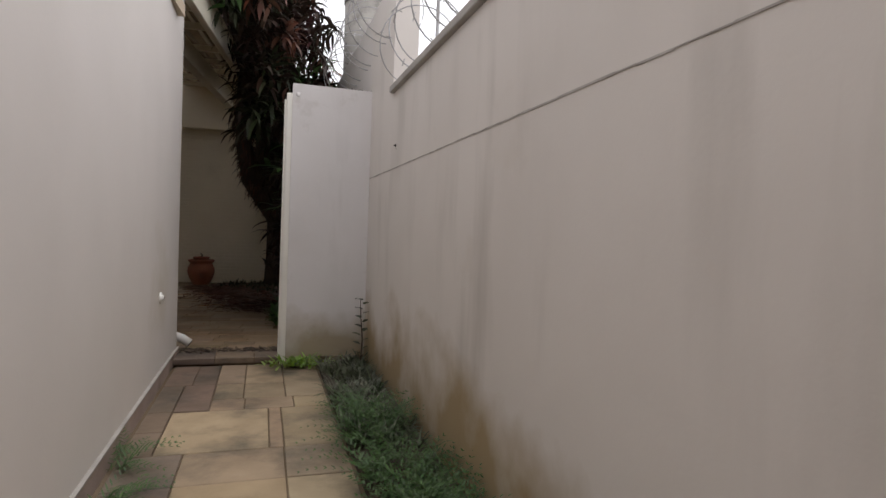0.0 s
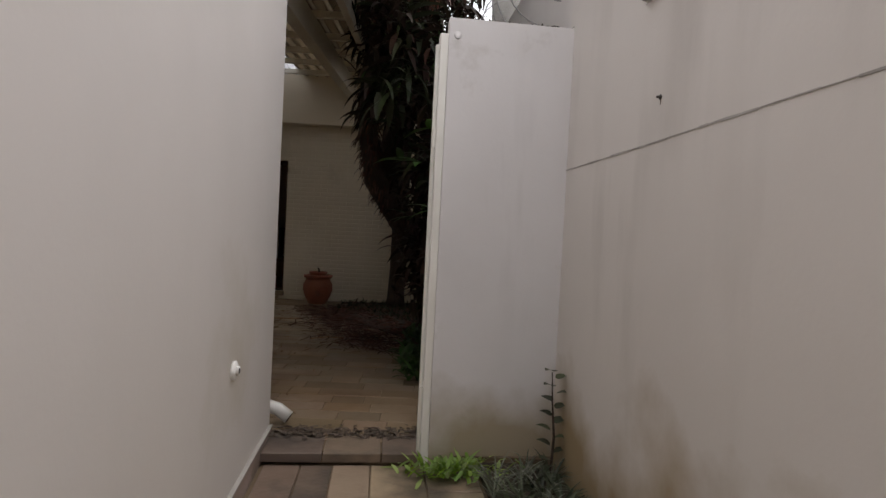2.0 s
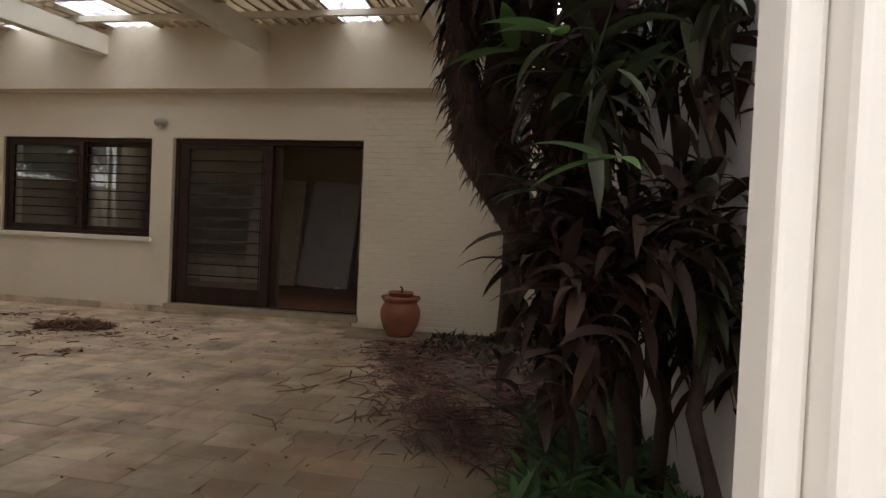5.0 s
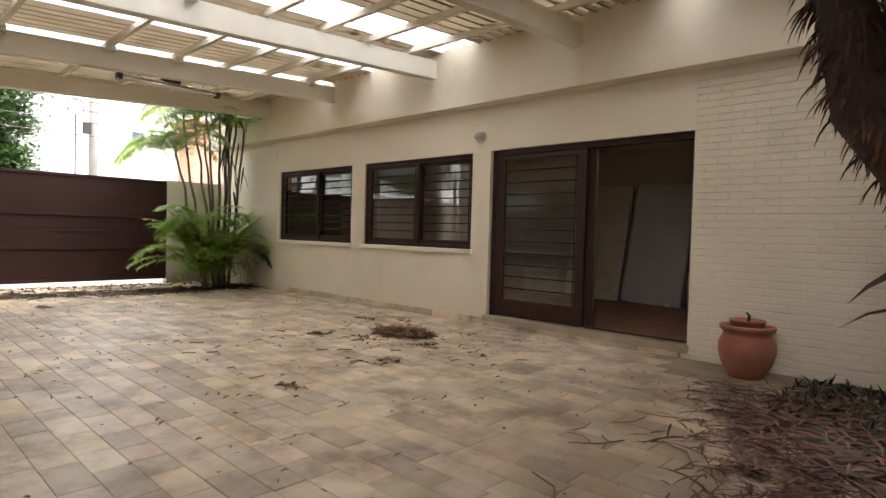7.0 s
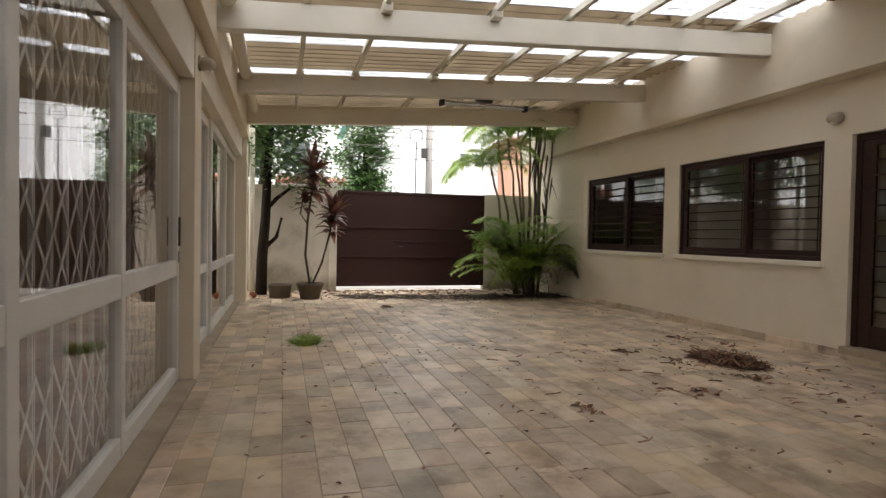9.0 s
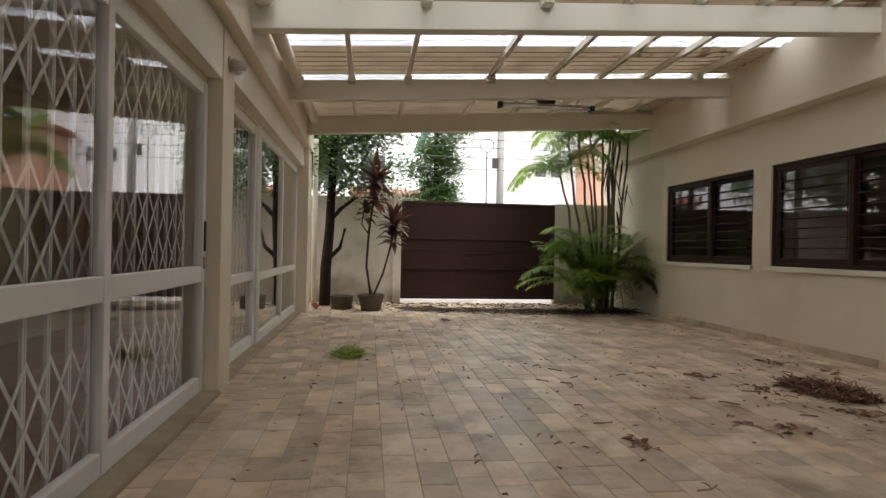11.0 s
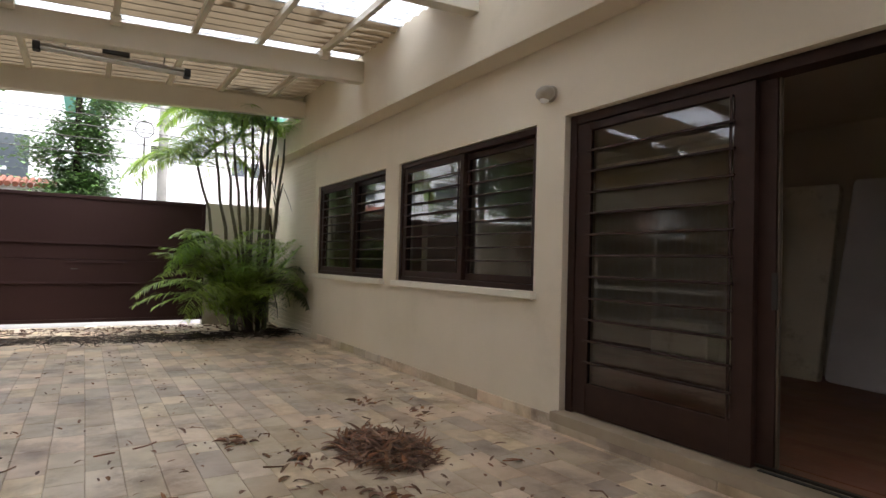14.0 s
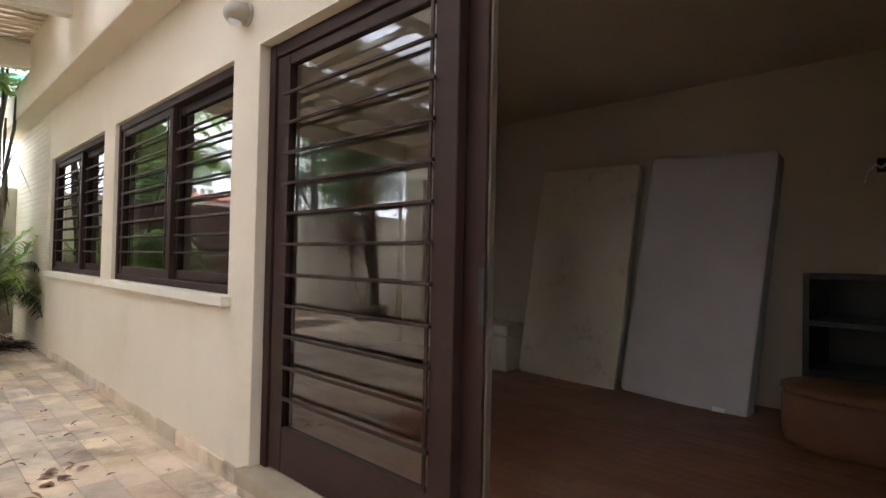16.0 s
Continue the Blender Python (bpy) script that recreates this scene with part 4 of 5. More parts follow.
tagged(low_green.part("ground_cover", M_COVER, None), "low dark green ground cover under the trees", "ground cover", "", "stuff")
fern_patch = Foliage()
for k in range(300):
    x, y = rng.uniform(-0.55, 0.25), rng.uniform(6.0, 8.3)
    a = rng.uniform(0, 6.28)
    for j in range(3):
        fern_patch.blade((x, y, rng.uniform(0.0, 0.1)), (math.cos(a + j), math.sin(a + j), rng.uniform(0.3, 1.2)), rng.uniform(0.1, 0.24), 0.045, 0.8, 0.2, 4)
tagged(fern_patch.part("low_shrub", M_FERN, None), "low broad-leaved green plants at the foot of the shrub", "ground cover", "", "stuff")


# ---- litter ----
def litter(name, count, spot, label, material=M_DEAD, long=(0.05, 0.14), wide=0.018, z=0.004, rise=0.7, kind="stuff", category="fallen leaves"):
    f = Foliage()
    for k in range(count):
        x, y, h = spot()
        a = rng.uniform(0, 6.28)
        f.blade((x, y, z + h), (math.cos(a), math.sin(a), rng.uniform(-0.05, rise)), rng.uniform(*long), wide * rng.uniform(0.5, 1.4), rng.uniform(0.3, 1.0), rng.uniform(0.2, 0.9), 4)
    return tagged(f.part(name, material, None), label, category, "", kind)


def pile(cx, cy, rx, ry, h):
    def spot():
        r, a = rng.random() ** 0.8, rng.uniform(0, 6.28)
        return cx + rx * r * math.cos(a), cy + ry * r * math.sin(a), h * (1 - r) * rng.random()
    return spot


def bed_edge_spot():
    s = rng.random()
    y = 7.3 + 3.2 * s
    return -0.75 - 0.9 * min(1, s * 1.4) + rng.gauss(0, 0.28), y + rng.gauss(0, 0.12), rng.uniform(0, 0.06)


litter("leaf_pile", 1000, pile(-5.85, 10.0, 0.46, 0.32, 0.05), "small heap of dry brown leaves on the paving", long=(0.05, 0.17), wide=0.019)
for cx, cy, n in ((-6.45, 9.15, 26), (-4.64, 7.62, 22), (-5.95, 9.45, 20), (-4.85, 8.85, 14), (-5.1, 9.65, 18), (-4.4, 9.75, 12), (-7.1, 10.4, 24), (-6.6, 10.7, 14), (-5.0, 8.6, 8), (-10.8, 7.2, 40)):
    litter("leaf_cluster", n, pile(cx, cy, 0.2, 0.1, 0.01), "few curled dry leaves on the paving", rise=0.35, long=(0.03, 0.11), wide=0.03)
litter("leaf_scatter", 120, lambda: (rng.gauss(-5.8, 0.75), min(rng.gauss(9.85, 0.5), 11.2), 0.0), "curled dry leaves strewn round the leaf heap", long=(0.05, 0.17), wide=0.022, rise=0.25)
litter("fallen_leaves", 760, lambda: (rng.uniform(-12.5, -1.2), rng.uniform(5.0, 11.3), 0.0), "scattered bits of dry leaf on the paving", long=(0.02, 0.06), wide=0.018)
litter("bed_leaves", 1700, bed_edge_spot, "thick brown leaf litter beside the bed", M_DEAD_DARK, long=(0.06, 0.3), wide=0.017, rise=0.18)
def bed_floor_spot():
    y = rng.uniform(7.2, 11.0)
    return rng.uniform(-0.45 - 0.4 * min(3.0, max(0.0, y - 7.8)), 0.2), y, rng.uniform(0, 0.03)


litter("bed_litter", 1500, bed_floor_spot, "dark rotting leaves covering the soil of the bed", M_DEAD_DARK, long=(0.06, 0.2), wide=0.03, z=0.018, rise=0.15)


def debris_spot():
    s = rng.random()
    return -12.55 + 0.55 * math.sin(s * 2.4) + rng.gauss(0, 0.21), 6.6 + 4.7 * s, rng.uniform(0, 0.04)


litter("yard_dirt", 1100, lambda: (-13.85 + abs(rng.gauss(0, 0.75)), rng.uniform(4.85, 11.3), 0.0), "fine dark leaf mould along the street wall", M_DEAD_DARK, (0.03, 0.11), 0.03, rise=0.08)
litter("gate_debris", 950, debris_spot, "row of fallen palm debris in front of the gate", M_PALM_DRY, (0.15, 0.6), 0.022, rise=0.12)
def threshold_spot():
    p = PASSAGE @ Vector((rng.uniform(0.02, 0.95), rng.gauss(-0.02, 0.05), 0))
    return p.x, p.y, rng.uniform(0, 0.012)


litter("threshold_litter", 260, threshold_spot, "dark rotting leaves lying along the threshold", M_PALM_DRY, (0.03, 0.1), 0.02, rise=0.1)


def roof_spot():
    x0, x1 = rng.choice(((-3.1, -2.65), (-6.4, -5.85), (-8.05, -7.5), (-9.45, -9.2)))
    y = rng.choice((5.3, 6.3, 7.1, 7.5, 8.4, 9.2, 9.7, 10.3, 10.9)) + rng.gauss(0, 0.12)
    return rng.choice((x0, x1)) + rng.gauss(0, 0.09), y, roof_z(y, 3.59) + rng.uniform(0, 0.02)


litter("roof_leaves", 420, roof_spot, "dead leaves lying on the translucent roof sheets", M_DEAD, (0.08, 0.22), 0.05, rise=0.2)
sticks = bmesh.new()
for k in range(16):
    x, y, a, l = rng.uniform(-2.6, -1.2), rng.uniform(7.4, 10.2), rng.uniform(0, 3.14), rng.uniform(0.15, 0.4)
    tube(sticks, [(x, y, 0.012), (x + l / 2 * math.cos(a), y + l / 2 * math.sin(a), 0.018), (x + l * math.cos(a + 0.3), y + l * math.sin(a + 0.3), 0.012)], 0.005, 5)
for k in range(22):
    x, y, a, l = rng.uniform(-7.0, -3.2), rng.uniform(7.4, 10.8), rng.uniform(0, 3.14), rng.uniform(0.08, 0.22)
    tube(sticks, [(x, y, 0.01), (x + l / 2 * math.cos(a), y + l / 2 * math.sin(a), 0.02), (x + l * math.cos(a + 0.5), y + l * math.sin(a + 0.5), 0.01)], 0.005, 5)
tagged(part("twigs", sticks, M_DEAD), "thin dry twigs lying on the paving", "twigs", "", "stuff")
weed = Foliage()
for k in range(420):
    a, r = rng.uniform(0, 6.28), rng.random() ** 0.7 * 0.24
    weed.blade((-7.72 + r * math.cos(a), 5.68 + r * math.sin(a) * 0.7, 0), (math.cos(a), math.sin(a), rng.uniform(0.3, 1.2)), rng.uniform(0.05, 0.14), 0.014, 1.2, 0.2, 4)
tagged(weed.part("weed_tuft", M_PALM, None), "bright green tuft of weeds between the paving stones", "weed", "", "stuff")


# ---- pots ----
def turned(name, profile, m, material, label, category="plant pot"):
    h = holder(name, m, label, category)
    part("body", lathe(bmesh.new(), profile, 36), material, h, smooth=True)
    return h


big_pot = turned("terracotta_pot", [(r * 0.86, z * 0.86) for r, z in ((0.0, 0), (0.17, 0), (0.185, 0.02), (0.25, 0.14), (0.29, 0.28), (0.285, 0.38), (0.245, 0.46), (0.235, 0.49), (0.27, 0.52), (0.285, 0.55), (0.28, 0.57), (0.25, 0.575), (0.235, 0.54), (0.22, 0.47), (0.0, 0.46))], pose(-2.18, 11.02, 0), M_TERRACOTTA, "round terracotta pot with a flared rim beside the wall")
part("inner_pot", lathe(bmesh.new(), [(r * 0.86, z * 0.86) for r, z in ((0.0, 0.46), (0.15, 0.47), (0.175, 0.61), (0.185, 0.615), (0.18, 0.635), (0.155, 0.63), (0.14, 0.58), (0.0, 0.57))], 24), M_TERRACOTTA, big_pot, "smaller clay pot set inside", smooth=True)
part("stump", tube(bmesh.new(), [(0.0, 0.02, 0.48), (0.01, 0.02, 0.58), (-0.02, 0.03, 0.61)], [0.018, 0.014, 0.01], 7), M_BARK, big_pot)
small_profile = [(0.0, 0), (0.15, 0), (0.2, 0.22), (0.215, 0.22), (0.22, 0.27), (0.2, 0.275), (0.185, 0.22), (0.0, 0.21)]
pot_a = turned("plant_pot", small_profile, pose(-12.28, 5.95, 0) @ Matrix.Diagonal((1.2, 1.2, 1.15, 1)), M_OLDPOT, "dirty clay pot holding a ti plant")
part("soil", lathe(bmesh.new(), [(0.0, 0.212), (0.186, 0.212), (0.184, 0.222), (0.0, 0.235)], 24), M_SOIL, pot_a)
turned("empty_pot", [(0.0, 0), (0.2, 0), (0.22, 0.24), (0.23, 0.25), (0.22, 0.27), (0.2, 0.26), (0.18, 0.1), (0.0, 0.09)], pose(-12.55, 5.38, 0), M_OLDPOT, "empty dirty clay pot by the street wall")
ti = holder("potted_ti_plant", pose(-12.28, 5.95, 0.26), "slender ti plant with red-brown leaf heads", "plant")
for line, r in ((((0, 0, -0.02), (0.02, -0.1, 0.6), (0.0, -0.06, 1.3), (0.0, 0.05, 2.1)), 0.022), (((0.02, 0.02, -0.02), (0.0, 0.22, 0.45), (0.0, 0.36, 1.0), (0.0, 0.4, 1.25)), 0.02), (((0.0, -0.06, 1.2), (0.02, -0.2, 1.4), (0.02, -0.15, 1.75)), 0.014)):
    part("stem", tube(bmesh.new(), line, r, 8), M_BARK, ti, smooth=True)
for at, n, l in (((0.0, 0.05, 2.25), 36, 0.5), ((0.0, 0.05, 1.9), 22, 0.42), ((0.0, 0.42, 1.4), 34, 0.45), ((0.0, 0.4, 1.15), 20, 0.38), ((0.02, -0.12, 1.6), 14, 0.3)):
    f = Foliage()
    rosette(f, at, n, l, 0.11, low=-0.7, high=1.3, droop=0.9, rng=rng)
    f.part("leaf_head", M_LEAF_RED, ti)
f = Foliage()
rosette(f, (0, 0, 0.0), 26, 0.14, 0.02, low=0.2, high=1.2, rng=rng)
f.part("sprouts", M_FERN, ti)


# ---- areca palms ----
def frond(parent, base, way, length, droop, leaf=0.42, material=M_PALM, wide=0.022):
    """One arching frond: a stalk with leaflets on both sides."""
    fol = Foliage()
    p, d = Vector(base), Vector(way).normalized()
    pts = [p.copy()]
    steps = 15
    for i in range(steps):
        p = p + d * (length / steps)
        d = (d + Vector((0, 0, -droop / steps * (0.4 + 1.4 * i / steps)))).normalized()
        pts.append(p.copy())
        side = d.cross(Vector((0, 0, 1)))
        if i < 2 or side.length < 0.05:
            continue
        side.normalize()
        fall = math.sin(math.pi * min(0.93, (i + 1) / (steps + 1))) ** 0.6
        for j in range(3):
            q = pts[-2].lerp(pts[-1], j / 3)
            for s in (-1, 1):
                fol.blade(q, side * s + d * 0.55 + Vector((0, 0, rng.uniform(-0.1, 0.3))), leaf * fall * rng.uniform(0.8, 1.1), wide, 0.9, 0.15, 4)
    fol.strip(pts, 0.008)
    return fol.part("frond", material, parent)


palm = holder("areca_palm", pose(-12.55, 10.6, 0), "clump of slender areca palms with green fronds", "palm")
for k, (bx, by, tx, ty, tz) in enumerate(((0.0, -0.1, 0.1, -0.85, 2.75), (0.1, 0.0, 0.05, -0.45, 3.5), (-0.1, 0.1, -0.2, -0.1, 4.1), (0.15, 0.2, 0.2, 0.15, 4.2), (-0.05, 0.25, 0.1, 0.4, 3.8), (0.1, 0.3, 0.2, 0.55, 3.4), (0.0, 0.35, 0.0, 0.3, 4.4), (-0.1, -0.15, -0.3, -0.55, 3.6), (0.05, 0.12, 0.3, -0.05, 3.9), (-0.2, 0.3, -0.3, 0.5, 4.0), (0.14, 0.08, 0.15, -0.3, 3.2))):
    pts = wobbly((bx, by, -0.02), (tx, ty, tz), 8, 0.03, rng)
    part("stem", tube(bmesh.new(), pts, [0.036 - 0.002 * i for i in range(9)], 9), M_PALM_STEM, palm, smooth=True)
    for j in range(16 if k < 2 else 7):
        a = j * 0.85 + k
        frond(palm, pts[-1], (math.cos(a), math.sin(a) - (0.25 if k < 2 else 0), rng.uniform(0.4, 1.3)), rng.uniform(1.0, 1.5), rng.uniform(1.6, 2.6))
for j in range(64):
    a = rng.uniform(0, 6.28)
    frond(palm, (rng.uniform(-0.2, 0.3), rng.uniform(-0.4, 0.35), rng.uniform(0.0, 0.6)), (math.cos(a) + 0.35, math.sin(a) - 0.25, rng.uniform(0.9, 3.0)), rng.uniform(1.1, 1.9), rng.uniform(1.2, 2.2), 0.38)
for j in range(22):
    a = rng.uniform(-2.4, 0.9)
    frond(palm, (rng.uniform(0.0, 0.2), rng.uniform(-0.5, 0.1), rng.uniform(0.8, 1.6)), (math.cos(a) + 0.2, math.sin(a) - 0.2, rng.uniform(0.7, 1.8)), rng.uniform(0.7, 1.2), rng.uniform(1.6, 2.6), 0.34)
for j in range(8):
    a = -0.4 + j * 0.3
    frond(palm, (0.2, 0.3, rng.uniform(0.4, 1.0)), (math.cos(a) + 0.6, math.sin(a), 0.8), 1.2, 2.2, 0.3, M_GRASSY)["label"] = "dull drooping frond"
dry_f = Foliage()
for j in range(16):
    z = rng.uniform(1.8, 3.4)
    dry_f.blade((0.1 + rng.uniform(-0.1, 0.2), rng.uniform(0.1, 0.6), z), (rng.uniform(-0.3, 0.4), rng.uniform(-0.4, 0.5), -1), rng.uniform(0.4, 0.9), 0.04, 0.3, 0.4, 4)
tagged(dry_f.part("dry_sheath_fringe", M_PALM_DRY, palm, "dry brown leaf sheaths"), kind="stuff")

# ---- side passage ----
def in_passage(u, v, z, rz=0.0):
    return PASSAGE @ pose(u, v, z, 0, 0, rz)


structure("baseboard_passage", boxes((0.002, -9.0, PASS_FLOOR - 0.01, 0.018, -0.02, 0.04), m=PASSAGE), M_SKIRT, "pinkish stone skirting with a pale top edge", "baseboard")
structure("baseboard_cap", boxes((0.002, -9.0, 0.042, 0.024, -0.02, 0.052), m=PASSAGE), M_COPING, "pale top edge of the skirting", "baseboard")
seam = bmesh.new()
seam_rng = random.Random(5)
step_v, seam_z = -9.0, 1.715
while step_v < -0.05:
    run = seam_rng.uniform(0.04, 0.16)
    half = seam_rng.uniform(0.0014, 0.0046)
    box(seam, PASS_WIDTH - 0.003, step_v, seam_z - half, PASS_WIDTH + 0.004, min(step_v + run, -0.02), seam_z + half, m=PASSAGE)
    seam_z = 1.715 + 0.6 * (seam_z - 1.715) + seam_rng.gauss(0, 0.0008)
    step_v += run
structure("wall_seam", seam, M_GREY_STRIP, "dark uneven joint line along the boundary wall", "trim")
coping = structure("wall_coping", boxes((PASS_WIDTH - 0.035, -9.0, 2.323, PASS_WIDTH + 0.24, -1.32, 2.375), bevel=0.008, m=PASSAGE), M_COPING, "grey stone coping on the low part of the wall", "coping")
post = holder("gate_jamb", in_passage(0.93, -0.31, -0.1), "white-painted metal jamb beside the passage opening", "door jamb")
part("jamb", boxes((0, -0.045, 0, 0.05, 0.045, 2.56), bevel=0.006), M_WHITE, post)
part("stop", boxes((-0.02, -0.02, 0, 0.0, 0.02, 2.5), bevel=0.004), M_WHITE, post)
for z in (0.4, 1.9):
    part("hinge", tube(bmesh.new(), [(-0.01, -0.05, z), (-0.01, -0.05, z + 0.1)], 0.012, 8), M_WHITE, post)

moss = Foliage()
moss_rng = random.Random(9)
for k in range(240):
    u = moss_rng.choice((moss_rng.uniform(1.0, 1.7), moss_rng.gauss(1.4, 0.12), moss_rng.gauss(1.62, 0.06)))
    if 0.98 < u < 1.71:
        a = moss_rng.uniform(0, 6.28)
        moss.blade(PASSAGE @ Vector((u, moss_rng.uniform(-0.36, -0.28), 2.548)), (math.cos(a), math.sin(a), moss_rng.uniform(0.1, 0.8)), moss_rng.uniform(0.008, 0.026), 0.012, 1.2, 0.3, 2)
tagged(moss.part("moss", M_MOSS, None), "black moss crust along the wall top", "moss", "", "stuff")
anchor = holder("wall_anchor", in_passage(PASS_WIDTH, -1.48, 1.888) @ Matrix.Diagonal((0.6, 0.6, 0.6, 1)), "rusted bolt stub sticking out of the wall", "bolt")
part("bolt", lathe(bmesh.new(), [(0.0, 0.0), (0.016, 0.0), (0.018, 0.006), (0.009, 0.012), (0.008, 0.03), (0.0, 0.032)], 12, pose(0, 0, 0, 0, -90)), M_IRON, anchor, smooth=True)
part("rust_run", boxes((-0.0015, -0.006, -0.05, 0.001, 0.005, -0.016)), M_OLDPOT, anchor, "brown rust run")
cap = holder("round_cover", in_passage(1.03, -0.361, 2.451), "round white-painted cover on the stub wall", "cover")
part("disc", lathe(bmesh.new(), [(0.0, 0.0), (0.022, 0.0), (0.022, 0.003), (0.018, 0.005), (0.0, 0.005)], 20, pose(0, 0, 0, 90)), M_STUB, cap, smooth=True)

outlet = holder("wall_outlet", in_passage(0.0, -0.98, 0.63), "white round plastic cable outlet on the wall", "outlet")
part("collar", lathe(bmesh.new(), [(0.0, 0.0), (0.044, 0.0), (0.046, 0.01), (0.036, 0.018), (0.0, 0.018)], 18, pose(0, 0, 0, 0, 90)), M_PVC, outlet, smooth=True)
part("spout", tube(bmesh.new(), [(0.017, 0, 0.0), (0.03, 0, 0.0)], [0.024, 0.021], 14), M_PVC, outlet, smooth=True)
# solid disc on the spout, its black stands for the hole's inner shade
part("bore", tube(bmesh.new(), [(0.0295, 0, 0.0), (0.031, 0, 0.0)], 0.013, 12), M_HOLE_SHADE, outlet, "black disc standing for the shaded opening")
elbow = holder("drain_pipe", in_passage(0.0, 0.1, 0.0), "short white plastic drain pipe at the house corner", "pipe")
part("pipe", tube(bmesh.new(), [(-0.12, -0.32, 0.15), (-0.1, -0.02, 0.14), (-0.05, 0.03, 0.13), (0.03, 0.04, 0.1), (0.1, 0.03, 0.05)], 0.042, 16), M_PVC, elbow, smooth=True)
# solid disc closing the pipe end, coloured as the shade within
part("bore", tube(bmesh.new(), [(0.0995, 0.03, 0.0505), (0.103, 0.03, 0.048)], 0.036, 16), M_HOLE_SHADE, elbow)

# razor wire on the boundary wall
wire = holder("razor_wire", in_passage(PASS_WIDTH + 0.1, 0, 2.38), "coiled galvanised razor wire on the wall top", "razor wire")
for v0, v1, z0, r in ((-8.0, -1.35, 0.26, 0.27), (-1.4, 1.6, 0.75, 0.3)):
    pts, n = [], int((v1 - v0) / 0.3 * 26)
    for i in range(n):
        a = i * 2 * math.pi / 26
        pts.append((r * math.cos(a) - (0.0 if z0 < 0.5 else 0.1), v0 + (v1 - v0) * i / n + 0.08 * math.sin(a * 0.37), z0 + r * math.sin(a)))
    part("coil", tube(bmesh.new(), pts, 0.005, 5), M_STEEL, wire)
    barbs = Foliage()
    for i in range(0, n, 3):
        p = Vector(pts[i])
        d = Vector((rng.uniform(-1, 1), rng.uniform(-1, 1), rng.uniform(-1, 1))).normalized() * 0.03
        barbs.strip([p - d, p, p + d], 0.006)
    tagged(barbs.part("barbs", M_STEEL, wire), kind="stuff")
for v in (-6.5, -4.2, -2.1, 0.6):
    part("bracket", tube(bmesh.new(), [(0.02, v, -0.02), (0.02, v, 0.75)], 0.012, 6), M_STEEL, wire)

column = holder("concrete_column", pose(0.71, 8.6, 0), "streaked grey concrete column of the next house", "column")
part("shaft", tube(bmesh.new(), [(0, 0, -0.2), (0, 0, 5.6)], 0.36, 28), M_CONCRETE, column, smooth=True)
part("band", tube(bmesh.new(), [(0, 0, 4.9), (0, 0, 4.98)], 0.375, 28), M_CONCRETE, column, smooth=True)

# planting strip
structure("planting_strip", boxes((1.27, -9.0, -0.2, PASS_WIDTH, -0.37, PASS_FLOOR + 0.03), m=PASSAGE), M_SOIL, "strip of dark soil along the boundary wall", "soil")
PM = PASSAGE


def place(u, v, z):
    return PM @ Vector((u, v, z))


lily = Foliage()
for k in range(46):
    u, v = rng.uniform(1.28, 1.66), rng.uniform(-2.7, -0.6)
    for j in range(16):
        a = rng.uniform(0, 6.28)
        lily.blade(place(u, v, PASS_FLOOR + 0.02), (math.cos(a), math.sin(a), rng.uniform(0.6, 1.8)), rng.uniform(0.14, 0.26), 0.012, 1.6, 0.3, 5)
tagged(lily.part("lilyturf", M_GRASSY, None), "dark striped lilyturf clumps along the path", "ground cover", "", "stuff")
stripe = Foliage()
for k in range(60):
    u, v = rng.uniform(1.25, 1.6), rng.uniform(-2.7, -0.6)
    for j in range(6):
        a = rng.uniform(0, 6.28)
        stripe.blade(place(u, v, PASS_FLOOR + 0.03), (math.cos(a), math.sin(a), rng.uniform(0.6, 1.6)), rng.uniform(0.16, 0.27), 0.008, 1.6, 0.3, 5)
M_PALE_BLADE = surface("pale_striped_blade", (0.24, 0.25, 0.19), (0.12, 0.14, 0.09), 6.0, 0.5, bump=0.0, by_island=0.4, translucent=0.2)
tagged(stripe.part("striped_lilyturf", M_PALE_BLADE, None), "pale-striped lilyturf blades", "ground cover", "", "stuff")


def feathery(fol, at, count, length, spread, rise=(0.5, 1.5), leaf=0.045):
    """Fine fern-like sprays."""
    for k in range(count):
        a = rng.uniform(0, 6.28)
        d = Vector((math.cos(a) * spread, math.sin(a) * spread, rng.uniform(*rise))).normalized()
        p = Vector(at)
        l = length * rng.uniform(0.6, 1.15)
        for i in range(9):
            p = p + d * (l / 9)
            d = (d + Vector((0, 0, -0.11))).normalized()
            side = d.cross(Vector((0, 0, 1)))
            if side.length < 0.05:
                continue
            side.normalize()
            for s in (-1, 1):
                fol.blade(p, side * s + d * 0.7 + Vector((0, 0, 0.2)), leaf * (1.25 - i / 9), 0.010, 0.5, 0.1, 2)


fern = Foliage()
for k in range(70):
    feathery(fern, place(rng.uniform(1.3, 1.62), rng.uniform(-5.2, -2.1), PASS_FLOOR + 0.02), 13, 0.36, 0.8)
tagged(fern.part("asparagus_fern", M_FERN, None), "dense feathery green fern beside the path", "fern", "", "stuff")
wall_fern = Foliage()
for u, v in ((0.08, -2.95), (0.1, -3.1), (0.07, -2.6), (0.12, -3.3), (0.08, -2.4)):
    feathery(wall_fern, place(u, v, PASS_FLOOR), 9, 0.34, 1.0, (0.3, 1.2), 0.05)
tagged(wall_fern.part("wall_fern", M_FERN, None), "small fern growing at the foot of the house wall", "fern")
creeper = Foliage()
